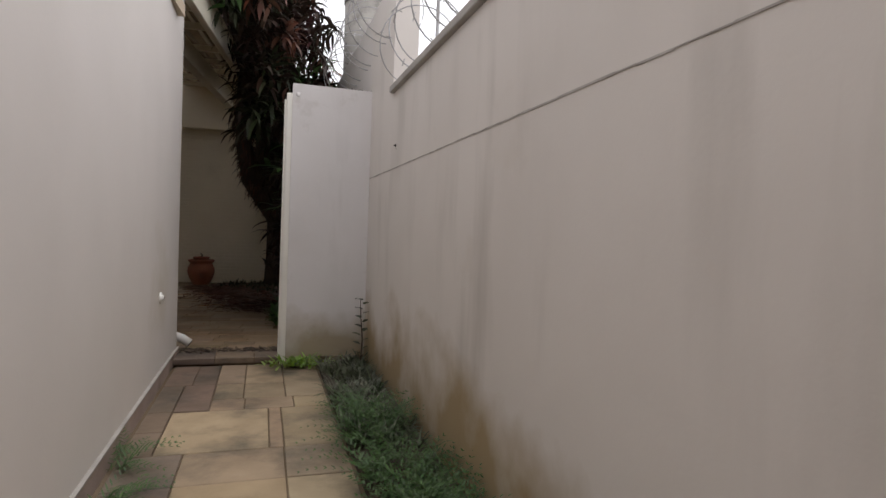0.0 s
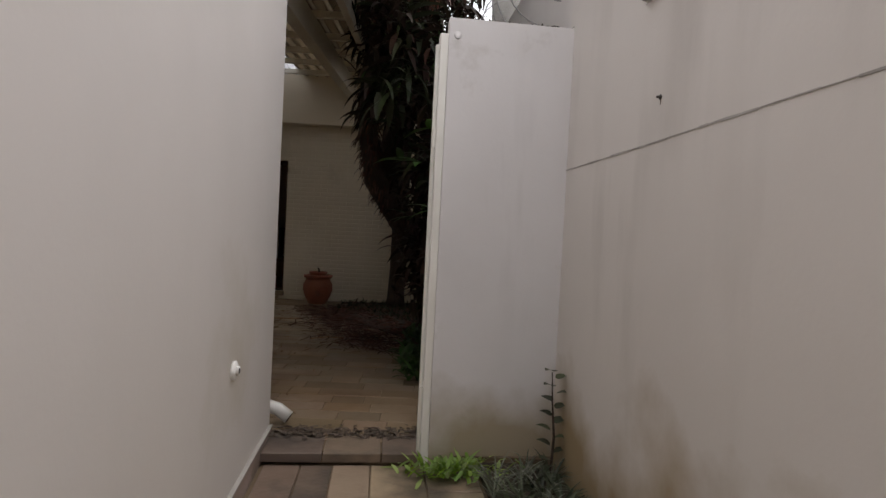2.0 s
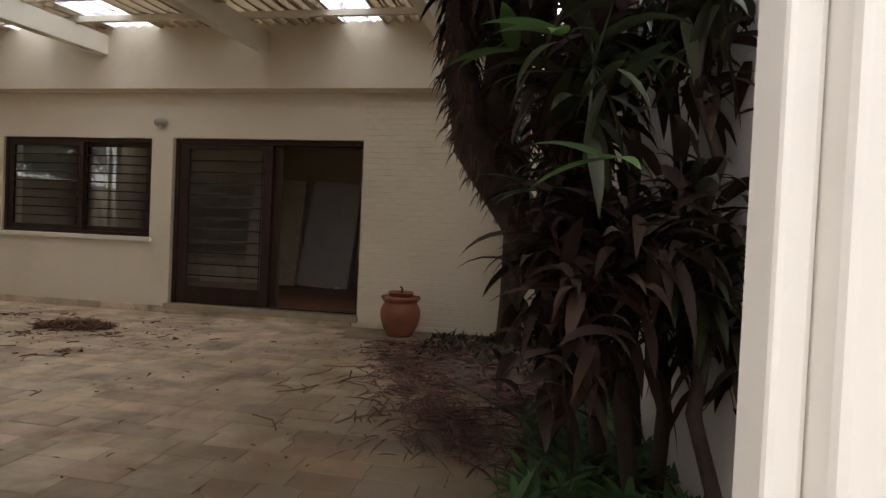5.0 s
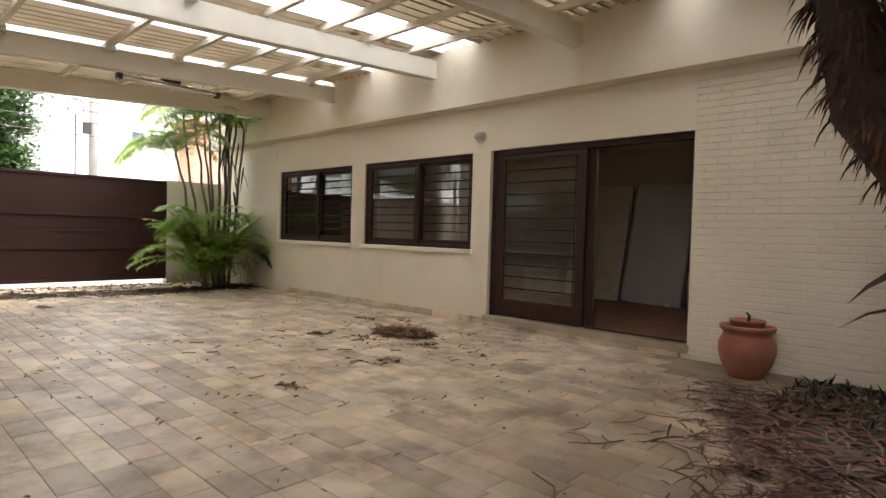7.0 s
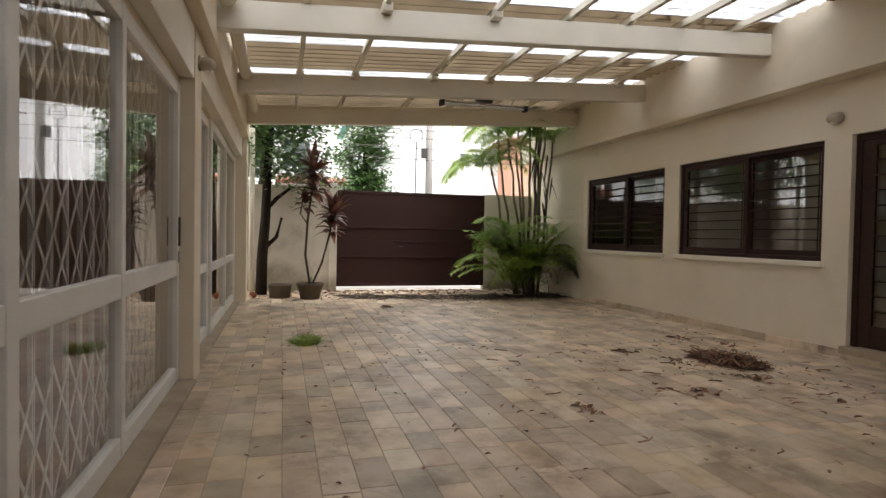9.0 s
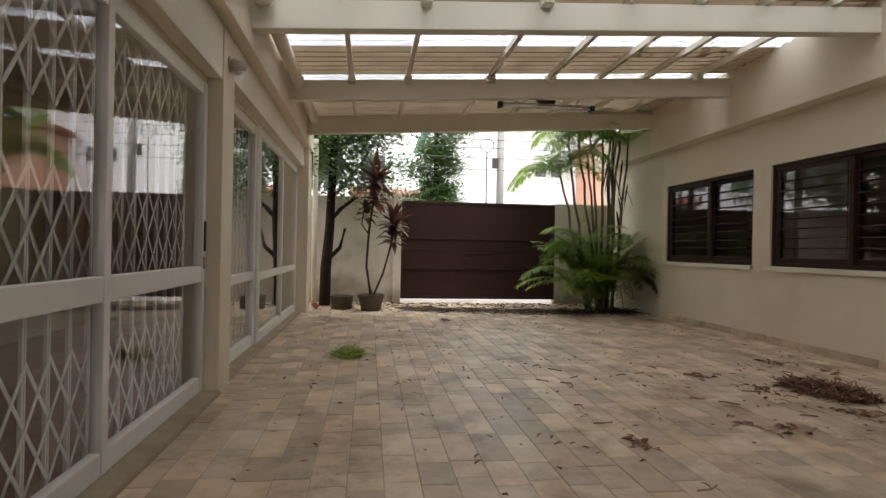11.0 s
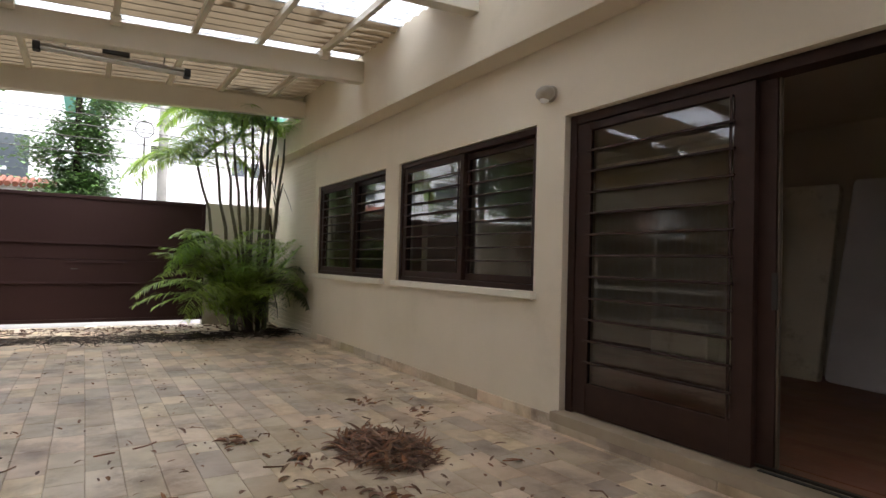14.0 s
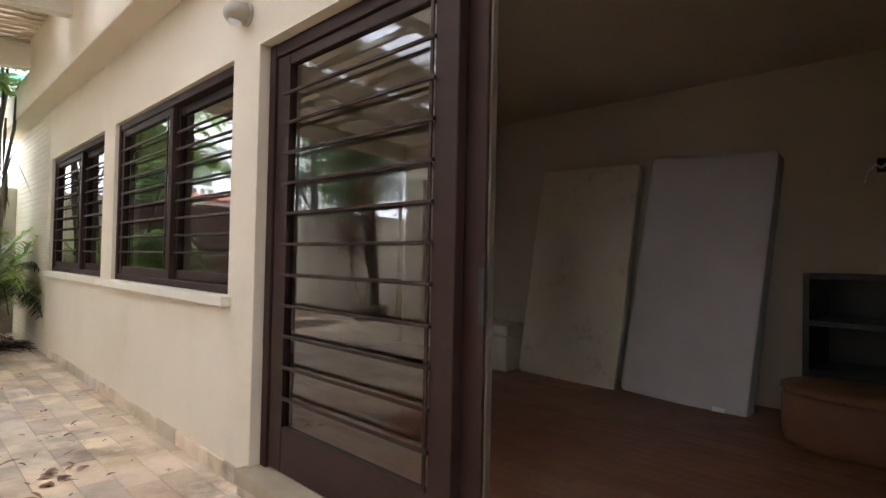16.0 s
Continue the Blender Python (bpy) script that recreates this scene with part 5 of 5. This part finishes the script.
for k in range(260):
    u, v = rng.gauss(1.12, 0.13), rng.gauss(-0.48, 0.07)
    a = rng.uniform(0, 6.28)
    creeper.blade(place(u, v, PASS_FLOOR + rng.uniform(0, 0.05)), (math.cos(a), math.sin(a), rng.uniform(0.2, 1.4)), rng.uniform(0.04, 0.12), 0.025, 0.8, 0.2, 3)
tagged(creeper.part("weed_tuft", M_PALM, None), "bright green weeds at the foot of the stub wall", "weed", "", "stuff")
sapling = holder("seedling", in_passage(1.66, -0.55, PASS_FLOOR), "thin seedling with round leaves by the wall", "seedling")
part("stem", tube(bmesh.new(), [(0, 0, 0), (0.01, 0.0, 0.25), (-0.01, 0.0, 0.45), (-0.02, 0, 0.62)], [0.008, 0.007, 0.005, 0.003], 6), M_BARK, sapling)
leaves = Foliage()
for i in range(13):
    z, s = 0.12 + i * 0.042, 1 if i % 2 else -1
    leaves.blade((s * 0.012, 0, z), (s, rng.uniform(-0.9, 0.9), 0.5), rng.uniform(0.07, 0.1), 0.075, 0.7, 0.2, 4)
leaves.part("leaves", M_GRASSY, sapling)

# ---- room behind the sliding door ----
FLOOR_N = 0.158


def mattress(name, m, w, h, t, material, label):
    bm = bmesh.new()
    box(bm, -w / 2, 0, 0, w / 2, t, h)
    bmesh.ops.bevel(bm, geom=[e for e in bm.edges if abs((e.verts[0].co - e.verts[1].co).y) > t * 0.9], offset=0.05, segments=5, affect="EDGES", profile=0.5)
    bmesh.ops.bevel(bm, geom=[e for e in bm.edges if e.calc_face_angle(0) > 1.2 and abs((e.verts[0].co - e.verts[1].co).y) < 0.01], offset=0.025, segments=3, affect="EDGES", profile=0.5)
    mt = holder(name, m, label, "mattress")
    part("body", bm, material, mt, smooth=False)
    ring = []
    for cx, cz, a0 in ((w / 2 - 0.05, 0.05, -90), (w / 2 - 0.05, h - 0.05, 0), (-w / 2 + 0.05, h - 0.05, 90), (-w / 2 + 0.05, 0.05, 180)):
        ring += [(cx + 0.042 * math.cos(radians(a0 + k * 22.5)), 0.008, cz + 0.042 * math.sin(radians(a0 + k * 22.5))) for k in range(5)]
    part("piping", tube(bmesh.new(), ring + ring[:1], 0.007, 6), material, mt, smooth=True)
    return mt


white_m = mattress("mattress", pose(-4.68, 14.62, FLOOR_N, -9.5, 0, 0) @ pose(0, 0, 0, 0, 3.0, 0), 1.04, 2.12, 0.17, M_MATTRESS_W, "white single mattress leaning against the room wall")
part("care_tag", boxes((0.27, -0.012, 0.0, 0.36, -0.004, 0.05)), M_PVC, white_m, "small white care tag")
mattress("mattress", pose(-5.82, 14.66, FLOOR_N, -8.5, 0, 0) @ pose(0, 0, 0, 0, 1.5, 0), 1.1, 2.12, 0.1, M_MATTRESS_B, "stained beige foam mattress leaning against the room wall")
bench = holder("low_chest", pose(-6.75, 14.75, FLOOR_N), "low beige upholstered chest by the wall", "chest")
part("body", boxes((-0.45, -0.25, 0, 0.35, 0.25, 0.36), bevel=0.02), M_MATTRESS_B, bench)
part("lid", boxes((-0.46, -0.26, 0.365, 0.36, 0.26, 0.48), bevel=0.03), M_MATTRESS_B, bench)
shelf = holder("black_cabinet", pose(-3.15, 14.78, FLOOR_N), "low black open-shelf cabinet", "cabinet")
part("side_panel", boxes((-0.62, -0.3, 0, -0.58, 0.28, 1.1), bevel=0.003), M_BLACK, shelf)
part("side_panel", boxes((0.58, -0.3, 0, 0.62, 0.28, 1.1), bevel=0.003), M_BLACK, shelf)
for z in (0.04, 0.42, 0.76, 1.08):
    part("shelf", boxes((-0.58, -0.3, z - 0.02, 0.58, 0.27, z + 0.02), bevel=0.003), M_BLACK, shelf)
part("back_panel", boxes((-0.58, 0.27, 0.02, 0.58, 0.28, 1.08)), M_BLACK, shelf)
pouf = holder("round_pouf", pose(-3.32, 14.3, FLOOR_N) @ Matrix.Diagonal((1.15, 0.7, 1, 1)), "low round brown pouf on the room floor", "pouf")
part("body", lathe(bmesh.new(), [(0, 0), (0.4, 0), (0.44, 0.02), (0.455, 0.12), (0.455, 0.3), (0.44, 0.33), (0, 0.332)], 40), M_WICKER, pouf, smooth=True)
part("top_pad", lathe(bmesh.new(), [(0, 0.333), (0.445, 0.333), (0.462, 0.35), (0.46, 0.375), (0.43, 0.395), (0.2, 0.402), (0, 0.403)], 40), M_WICKER, pouf, smooth=True)
hook = holder("wall_hook", pose(-3.42, 15.1, 2.0), "white double coat hook on a dark plate", "hook")
part("plate", boxes((-0.03, -0.02, 0.0, 0.05, 0.0, 0.1), bevel=0.004), M_DARKWOOD, hook)
for s in (-1, 1):
    part("prong", tube(bmesh.new(), [(0, -0.02, 0.03), (s * 0.03, -0.06, 0.05), (s * 0.075, -0.09, -0.01), (s * 0.09, -0.09, -0.08)], 0.009, 8), M_PVC, hook, smooth=True)

# ---- street ----
structure("pavement", boxes((-17.0, -30, -0.3, GATE_X - 0.2, 40, -0.02)), M_PAVE, "pale concrete pavement in front of the gate", "pavement")
house = holder("white_house", pose(-24, 8.5, -0.1), "plain white rendered house across the street", "house")
part("wall", boxes((-8, 0, 0, 0, 7.2, 6.5)), M_HOUSE, house)
part("roof", boxes((-8.3, -0.3, 6.5, 0.3, 7.5, 6.7), bevel=0.02), M_GREEN_ROOF, house, "green tiled roof edge")
for y in (4.1, 4.75):
    w = part("window", boxes((-0.05, y, 4.3, 0.03, y + 0.55, 4.95), bevel=0.01), M_HOUSE, house)
    part("pane", boxes((0.03, y + 0.06, 4.36, 0.036, y + 0.49, 4.89)), M_WIN_DARK, w)
wall2 = holder("street_wall", pose(-23.6, 8.5, -0.1), "plain white garden wall across the street", "wall")
part("wall", boxes((-0.2, 0, 0, 0, 7.0, 2.6)), M_HOUSE, wall2)
peach = holder("peach_house", pose(-22.5, 14.4, -0.1), "peach-coloured house with a tiled roof", "house")
part("wall", boxes((-7, 0, 0, 0, 6, 5.2)), M_PEACH, peach)
part("roof", boxes((-7.3, -0.3, 5.2, 0.3, 6.3, 5.4), bevel=0.03), M_TILE_ROOF, peach)
left_house = holder("balcony_house", pose(-26, -2.0, -0.1), "white house with a green roof and a balcony", "house")
part("wall", boxes((-7, 0, 0, 0, 9.3, 7.6)), M_HOUSE, left_house)
part("roof", boxes((-7.3, -0.4, 7.6, 0.6, 9.7, 7.8), bevel=0.03), M_GREEN_ROOF, left_house, "green tiled roof")
part("balcony", boxes((0, 0.5, 3.0, 0.9, 8.0, 3.2)), M_HOUSE, left_house)
for k in range(24):
    part("baluster", boxes((0.8, 0.6 + k * 0.31, 3.2, 0.88, 0.72 + k * 0.31, 4.0)), M_HOUSE, left_house)
part("handrail", boxes((0.76, 0.5, 4.0, 0.92, 8.0, 4.1)), M_HOUSE, left_house)
for y in (1.2, 3.4, 5.6, 7.4):
    w = part("window", boxes((-0.05, y, 3.6, 0.03, y + 1.2, 5.4), bevel=0.01), M_HOUSE, left_house)
    part("pane", boxes((0.03, y + 0.08, 3.68, 0.036, y + 1.12, 5.32)), M_WIN_DARK, w)
tile_house = holder("tiled_wall", pose(-20.5, 5.2, -0.1), "low white wall with a red tile coping", "wall")
part("wall", boxes((-0.3, 0, 0, 0, 2.3, 3.1)), M_HOUSE, tile_house)
for k in range(15):
    part("tile", tube(bmesh.new(), [(0.25, 0.08 + k * 0.155, 3.08), (-0.5, 0.08 + k * 0.155, 3.3)], 0.075, 8), M_TILE_ROOF, tile_house)

pole = holder("utility_pole", pose(-18, 9.78, -0.1), "grey concrete utility pole with cables", "utility pole")
part("pole", tube(bmesh.new(), [(0, 0, 0), (0, 0, 9)], [0.13, 0.09], 14), M_CONCRETE, pole, smooth=True)
part("box", boxes((0.05, -0.28, 3.75, 0.2, -0.1, 4.05), bevel=0.01), M_IRON, pole, "dark junction box")
part("loop_pole", tube(bmesh.new(), [(0, -0.42, 0), (0, -0.42, 4.25)], 0.02, 8), M_IRON, pole)
ring = [(0, -0.42 + 0.2 * math.cos(a), 4.45 + 0.2 * math.sin(a)) for a in (k * 2 * math.pi / 24 for k in range(25))]
part("cable_loop", tube(bmesh.new(), ring, 0.014, 6), M_IRON, pole)
part("spokes", tube(bmesh.new(), [(0, -0.6, 4.45), (0, -0.24, 4.45)], 0.01, 6), M_IRON, pole)
for z, sag in ((4.6, 0.25), (4.9, 0.3), (4.25, 0.2), (5.3, 0.3), (5.6, 0.25), (4.05, 0.35)):
    pts = [(0.1, y - 9.78, z - sag * (1 - ((y - 9.78) / 14) ** 2)) for y in (-5, -1, 3, 6, 8, 9.78, 12, 15, 19, 24)]
    part("cable", tube(bmesh.new(), pts, 0.011, 5), M_IRON, pole)


def leafy_tree(name, at, trunk, limbs, clumps, radius, count, label, size=0.11, material=M_TREE_LEAF):
    t = holder(name, pose(*at), label, "tree")
    part("trunk", tube(bmesh.new(), trunk, [0.12 - 0.07 * i / len(trunk) for i in range(len(trunk))], 12), M_BARK_DARK, t, smooth=True)
    for l in limbs:
        part("limb", tube(bmesh.new(), l, [0.05 - 0.03 * i / len(l) for i in range(len(l))], 8), M_BARK_DARK, t, smooth=True)
    f = Foliage()
    for c in clumps:
        for k in range(count):
            p = Vector(c) + Vector((rng.gauss(0, 1), rng.gauss(0, 1), rng.gauss(0, 0.8))) * radius * 0.5
            a = rng.uniform(0, 6.28)
            f.blade(p, (math.cos(a), math.sin(a), rng.uniform(-0.6, 0.4)), size * rng.uniform(0.5, 1.3), size * 0.6, 0.5, 0.1, 2)
    f.part("crown", material, t)
    return t


leafy_tree("yard_tree", (-13.2, 5.0, 0), [(0, 0, -0.05), (0.05, 0.02, 0.8), (0.0, 0.08, 1.6), (-0.05, 0.1, 2.4), (0.0, 0.15, 3.4), (0.0, 0.3, 4.6)],
           [[(0, 0.08, 1.75), (0.05, 0.3, 2.0), (0.0, 0.6, 2.25)], [(0.02, 0.05, 0.95), (0.1, 0.3, 1.2), (0.1, 0.4, 1.6)], [(0, 0.15, 3.0), (0.1, -0.3, 3.6)]],
           [(rng.uniform(-0.5, 0.6), rng.uniform(-0.5, 1.5), rng.uniform(2.5, 5.2)) for k in range(34)], 0.6, 420, "yard tree with a dark trunk and loose green crown", 0.12)
leafy_tree("street_tree", (-16.0, 4.8, -0.1), [(0, 0, 0), (0, 0.1, 2), (0.1, 0.2, 4), (0, 0.3, 6)], [[(0, 0.1, 2.5), (0.2, 0.9, 3.5), (0.2, 1.4, 4.4)]],
           [(rng.uniform(-0.8, 0.8), rng.uniform(-1.6, 1.5), rng.uniform(2.8, 6.2)) for k in range(34)], 0.8, 330, "street tree with a dense green crown", 0.15)
leafy_tree("cypress_tree", (-19.3, 7.95, -0.1), [(0, 0, 0), (0, 0, 2), (0, 0.05, 4), (0, 0, 6)], [],
           [(rng.uniform(-0.35, 0.35), rng.uniform(-0.7, 0.7), rng.uniform(1.2, 6.5)) for k in range(46)], 0.55, 560, "narrow upright street tree", 0.13)
leafy_tree("far_tree", (-25.5, 17.0, -0.1), [(0, 0, 0), (0, 0, 2), (0, 0.05, 4), (0, 0, 6)], [],
           [(rng.uniform(-1, 1), rng.uniform(-2.4, 2.4), rng.uniform(2.5, 6.5)) for k in range(26)], 0.9, 90, "far green tree behind the palms", 0.3)

# ---- paving, bricks and other pieces ----
def chamfered(w, d, h, c=0.004):
    """A low block on z = 0 with a chamfered top, centred."""
    a, b = w / 2, d / 2
    v = [(-a, -b, 0), (a, -b, 0), (a, b, 0), (-a, b, 0), (-a, -b, h - c), (a, -b, h - c), (a, b, h - c), (-a, b, h - c), (-a + c, -b + c, h), (a - c, -b + c, h), (a - c, b - c, h), (-a + c, b - c, h)]
    f = [(8, 9, 10, 11)] + [(i, (i + 1) % 4, 4 + (i + 1) % 4, 4 + i) for i in range(4)] + [(4 + i, 4 + (i + 1) % 4, 8 + (i + 1) % 4, 8 + i) for i in range(4)]
    return v, f


class Pieces:
    """Blocks that are parts of their own near the camera's walk, and one joined part beyond."""

    def __init__(self, name, parent, near_mat, far_mat):
        self.name, self.parent, self.near, self.far = name, parent, near_mat, far_mat
        self.meshes, self.v, self.f, self.count = {}, [], [], 0

    def add(self, w, d, h, m, single):
        key = (round(w, 3), round(d, 3), round(h, 3))
        v, f = chamfered(w, d, h, 0.0015 if h < 0.006 else 0.004)
        if single and self.count < 300:
            if key not in self.meshes:
                me = bpy.data.meshes.new(self.name)
                me.from_pydata(v, [], f)
                me.materials.append(self.near)
                self.meshes[key] = me
            ob = new(self.name, self.meshes[key])
            ob.parent = self.parent
            ob.matrix_basis = m
            self.count += 1
        else:
            n = len(self.v)
            self.v += [tuple(m @ Vector(p)) for p in v]
            self.f += [tuple(n + i for i in q) for q in f]

    def finish(self):
        if self.v:
            me = bpy.data.meshes.new(self.name + "_rest")
            me.from_pydata(self.v, [], self.f)
            me.materials.append(self.far)
            ob = tagged(new(self.name + "_rest", me), kind="stuff")
            ob.parent = self.parent


rng = random.Random(21)
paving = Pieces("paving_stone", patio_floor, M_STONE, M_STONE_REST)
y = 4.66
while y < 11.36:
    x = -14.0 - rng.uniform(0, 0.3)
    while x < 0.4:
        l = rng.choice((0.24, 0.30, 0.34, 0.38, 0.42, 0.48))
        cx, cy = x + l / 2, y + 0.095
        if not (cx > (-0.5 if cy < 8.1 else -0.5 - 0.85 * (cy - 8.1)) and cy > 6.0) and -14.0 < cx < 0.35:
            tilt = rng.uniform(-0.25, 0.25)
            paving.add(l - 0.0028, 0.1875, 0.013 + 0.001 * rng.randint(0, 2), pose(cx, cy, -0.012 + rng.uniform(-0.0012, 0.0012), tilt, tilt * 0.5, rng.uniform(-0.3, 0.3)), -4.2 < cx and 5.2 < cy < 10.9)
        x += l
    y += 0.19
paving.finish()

slabs = Pieces("stone_slab", passage_floor, M_SLAB, M_SLAB)
damp_slabs = Pieces("stone_slab", passage_floor, M_SLAB_DAMP, M_SLAB_DAMP)


def lay_row(v0, v1, cuts):
    for a, b in zip(cuts, cuts[1:]):
        lot = damp_slabs if b < 0.45 or (a > 0.9 and v0 < -1.7) else slabs
        lot.add(b - a - 0.008, v0 - v1 - 0.008, 0.016, PASSAGE @ pose((a + b) / 2, (v0 + v1) / 2, PASS_FLOOR - 0.014 + rng.uniform(-0.002, 0.002)), True)


for v0, v1, cuts in ((-0.358, -1.0, (0.04, 0.25, 0.43, 0.645, 0.95)), (-0.358, -0.7, (0.95, 1.25)), (-0.7, -1.42, (0.95, 1.25)), (-1.0, -1.42, (0.43, 0.645, 0.95)), (-1.0, -1.66, (0.04, 0.2, 0.43)),
                     (-1.42, -1.68, (0.43, 0.66, 1.0, 1.25)), (-1.68, -2.43, (0.2, 0.82, 0.905, 1.25)), (-1.66, -2.05, (0.04, 0.2)), (-2.05, -2.43, (0.04, 0.2))):
    lay_row(v0, v1, cuts)
v = -2.43
while v > -8.9:
    d = rng.choice((0.42, 0.5, 0.62, 0.7))
    lay_row(v, v - d, rng.choice(((0.04, 0.36, 0.9, 1.25), (0.04, 0.24, 0.86, 1.25), (0.04, 0.34, 0.68, 1.25), (0.04, 0.3, 0.9, 1.25))))
    v -= d
slabs.finish()
damp_slabs.finish()
step = Pieces("step_stone", passage_floor, M_SLAB_DAMP, M_SLAB_DAMP)
for a, b in ((0.02, 0.36), (0.37, 0.7), (0.71, 0.94)):
    step.add(b - a, 0.32, 0.05, PASSAGE @ pose((a + b) / 2, -0.2, -0.045), True)

# painted brick facing on both ends of the north wall
bricks = Pieces("brick", wall_north, M_WALL, M_WALL)
COURSE, LONG = 0.0745, 0.235
for x0, x1, z0, z1 in ((-2.86, 0.12, 0.0, 3.085), (-13.95, -11.36, 0.0, 3.085)):
    k = 0
    while z0 + (k + 1) * COURSE < z1:
        x = x0 - (LONG / 2 if k % 2 else 0)
        while x < x1:
            a, b = max(x, x0), min(x + LONG, x1)
            if b - a > 0.05:
                bricks.add(b - a - 0.0006, COURSE - 0.0095, 0.007, pose((a + b) / 2, WALL_Y, z0 + (k + 0.5) * COURSE, 90, 0, 0), x > -2.9 and a < -1.0)
            x += LONG
        k += 1
bricks.finish()

skirt = Pieces("skirting_stone", wall_north, M_STONE, M_STONE)
x = -13.95
while x < -5.7:
    l = rng.choice((0.3, 0.38, 0.46))
    l = min(l, -5.69 - x)
    if l > 0.05 and x > -11.3:
        skirt.add(l - 0.004, 0.1, 0.014, pose(x + l / 2, WALL_Y, 0.05, 90, 0, 0), True)
    x += l
for k in range(6):
    skirt.add(0.455, 0.062, 0.055, pose(-5.455 + k * 0.458, WALL_Y, 0.032, 90, 0, 0), True)
skirt.finish()

planks = Pieces("floor_board", bpy.data.objects["floor_room_north"], M_ROOM_FLOOR, M_ROOM_FLOOR)
y = WALL_Y + 0.3
while y < 15.0:
    x = -7.0 - rng.uniform(0, 0.5)
    while x < -1.5:
        planks.add(0.5995, 0.0995, 0.0055, pose(x + 0.3, y + 0.05, 0.152), True)
        x += 0.6
    y += 0.1
planks.finish()
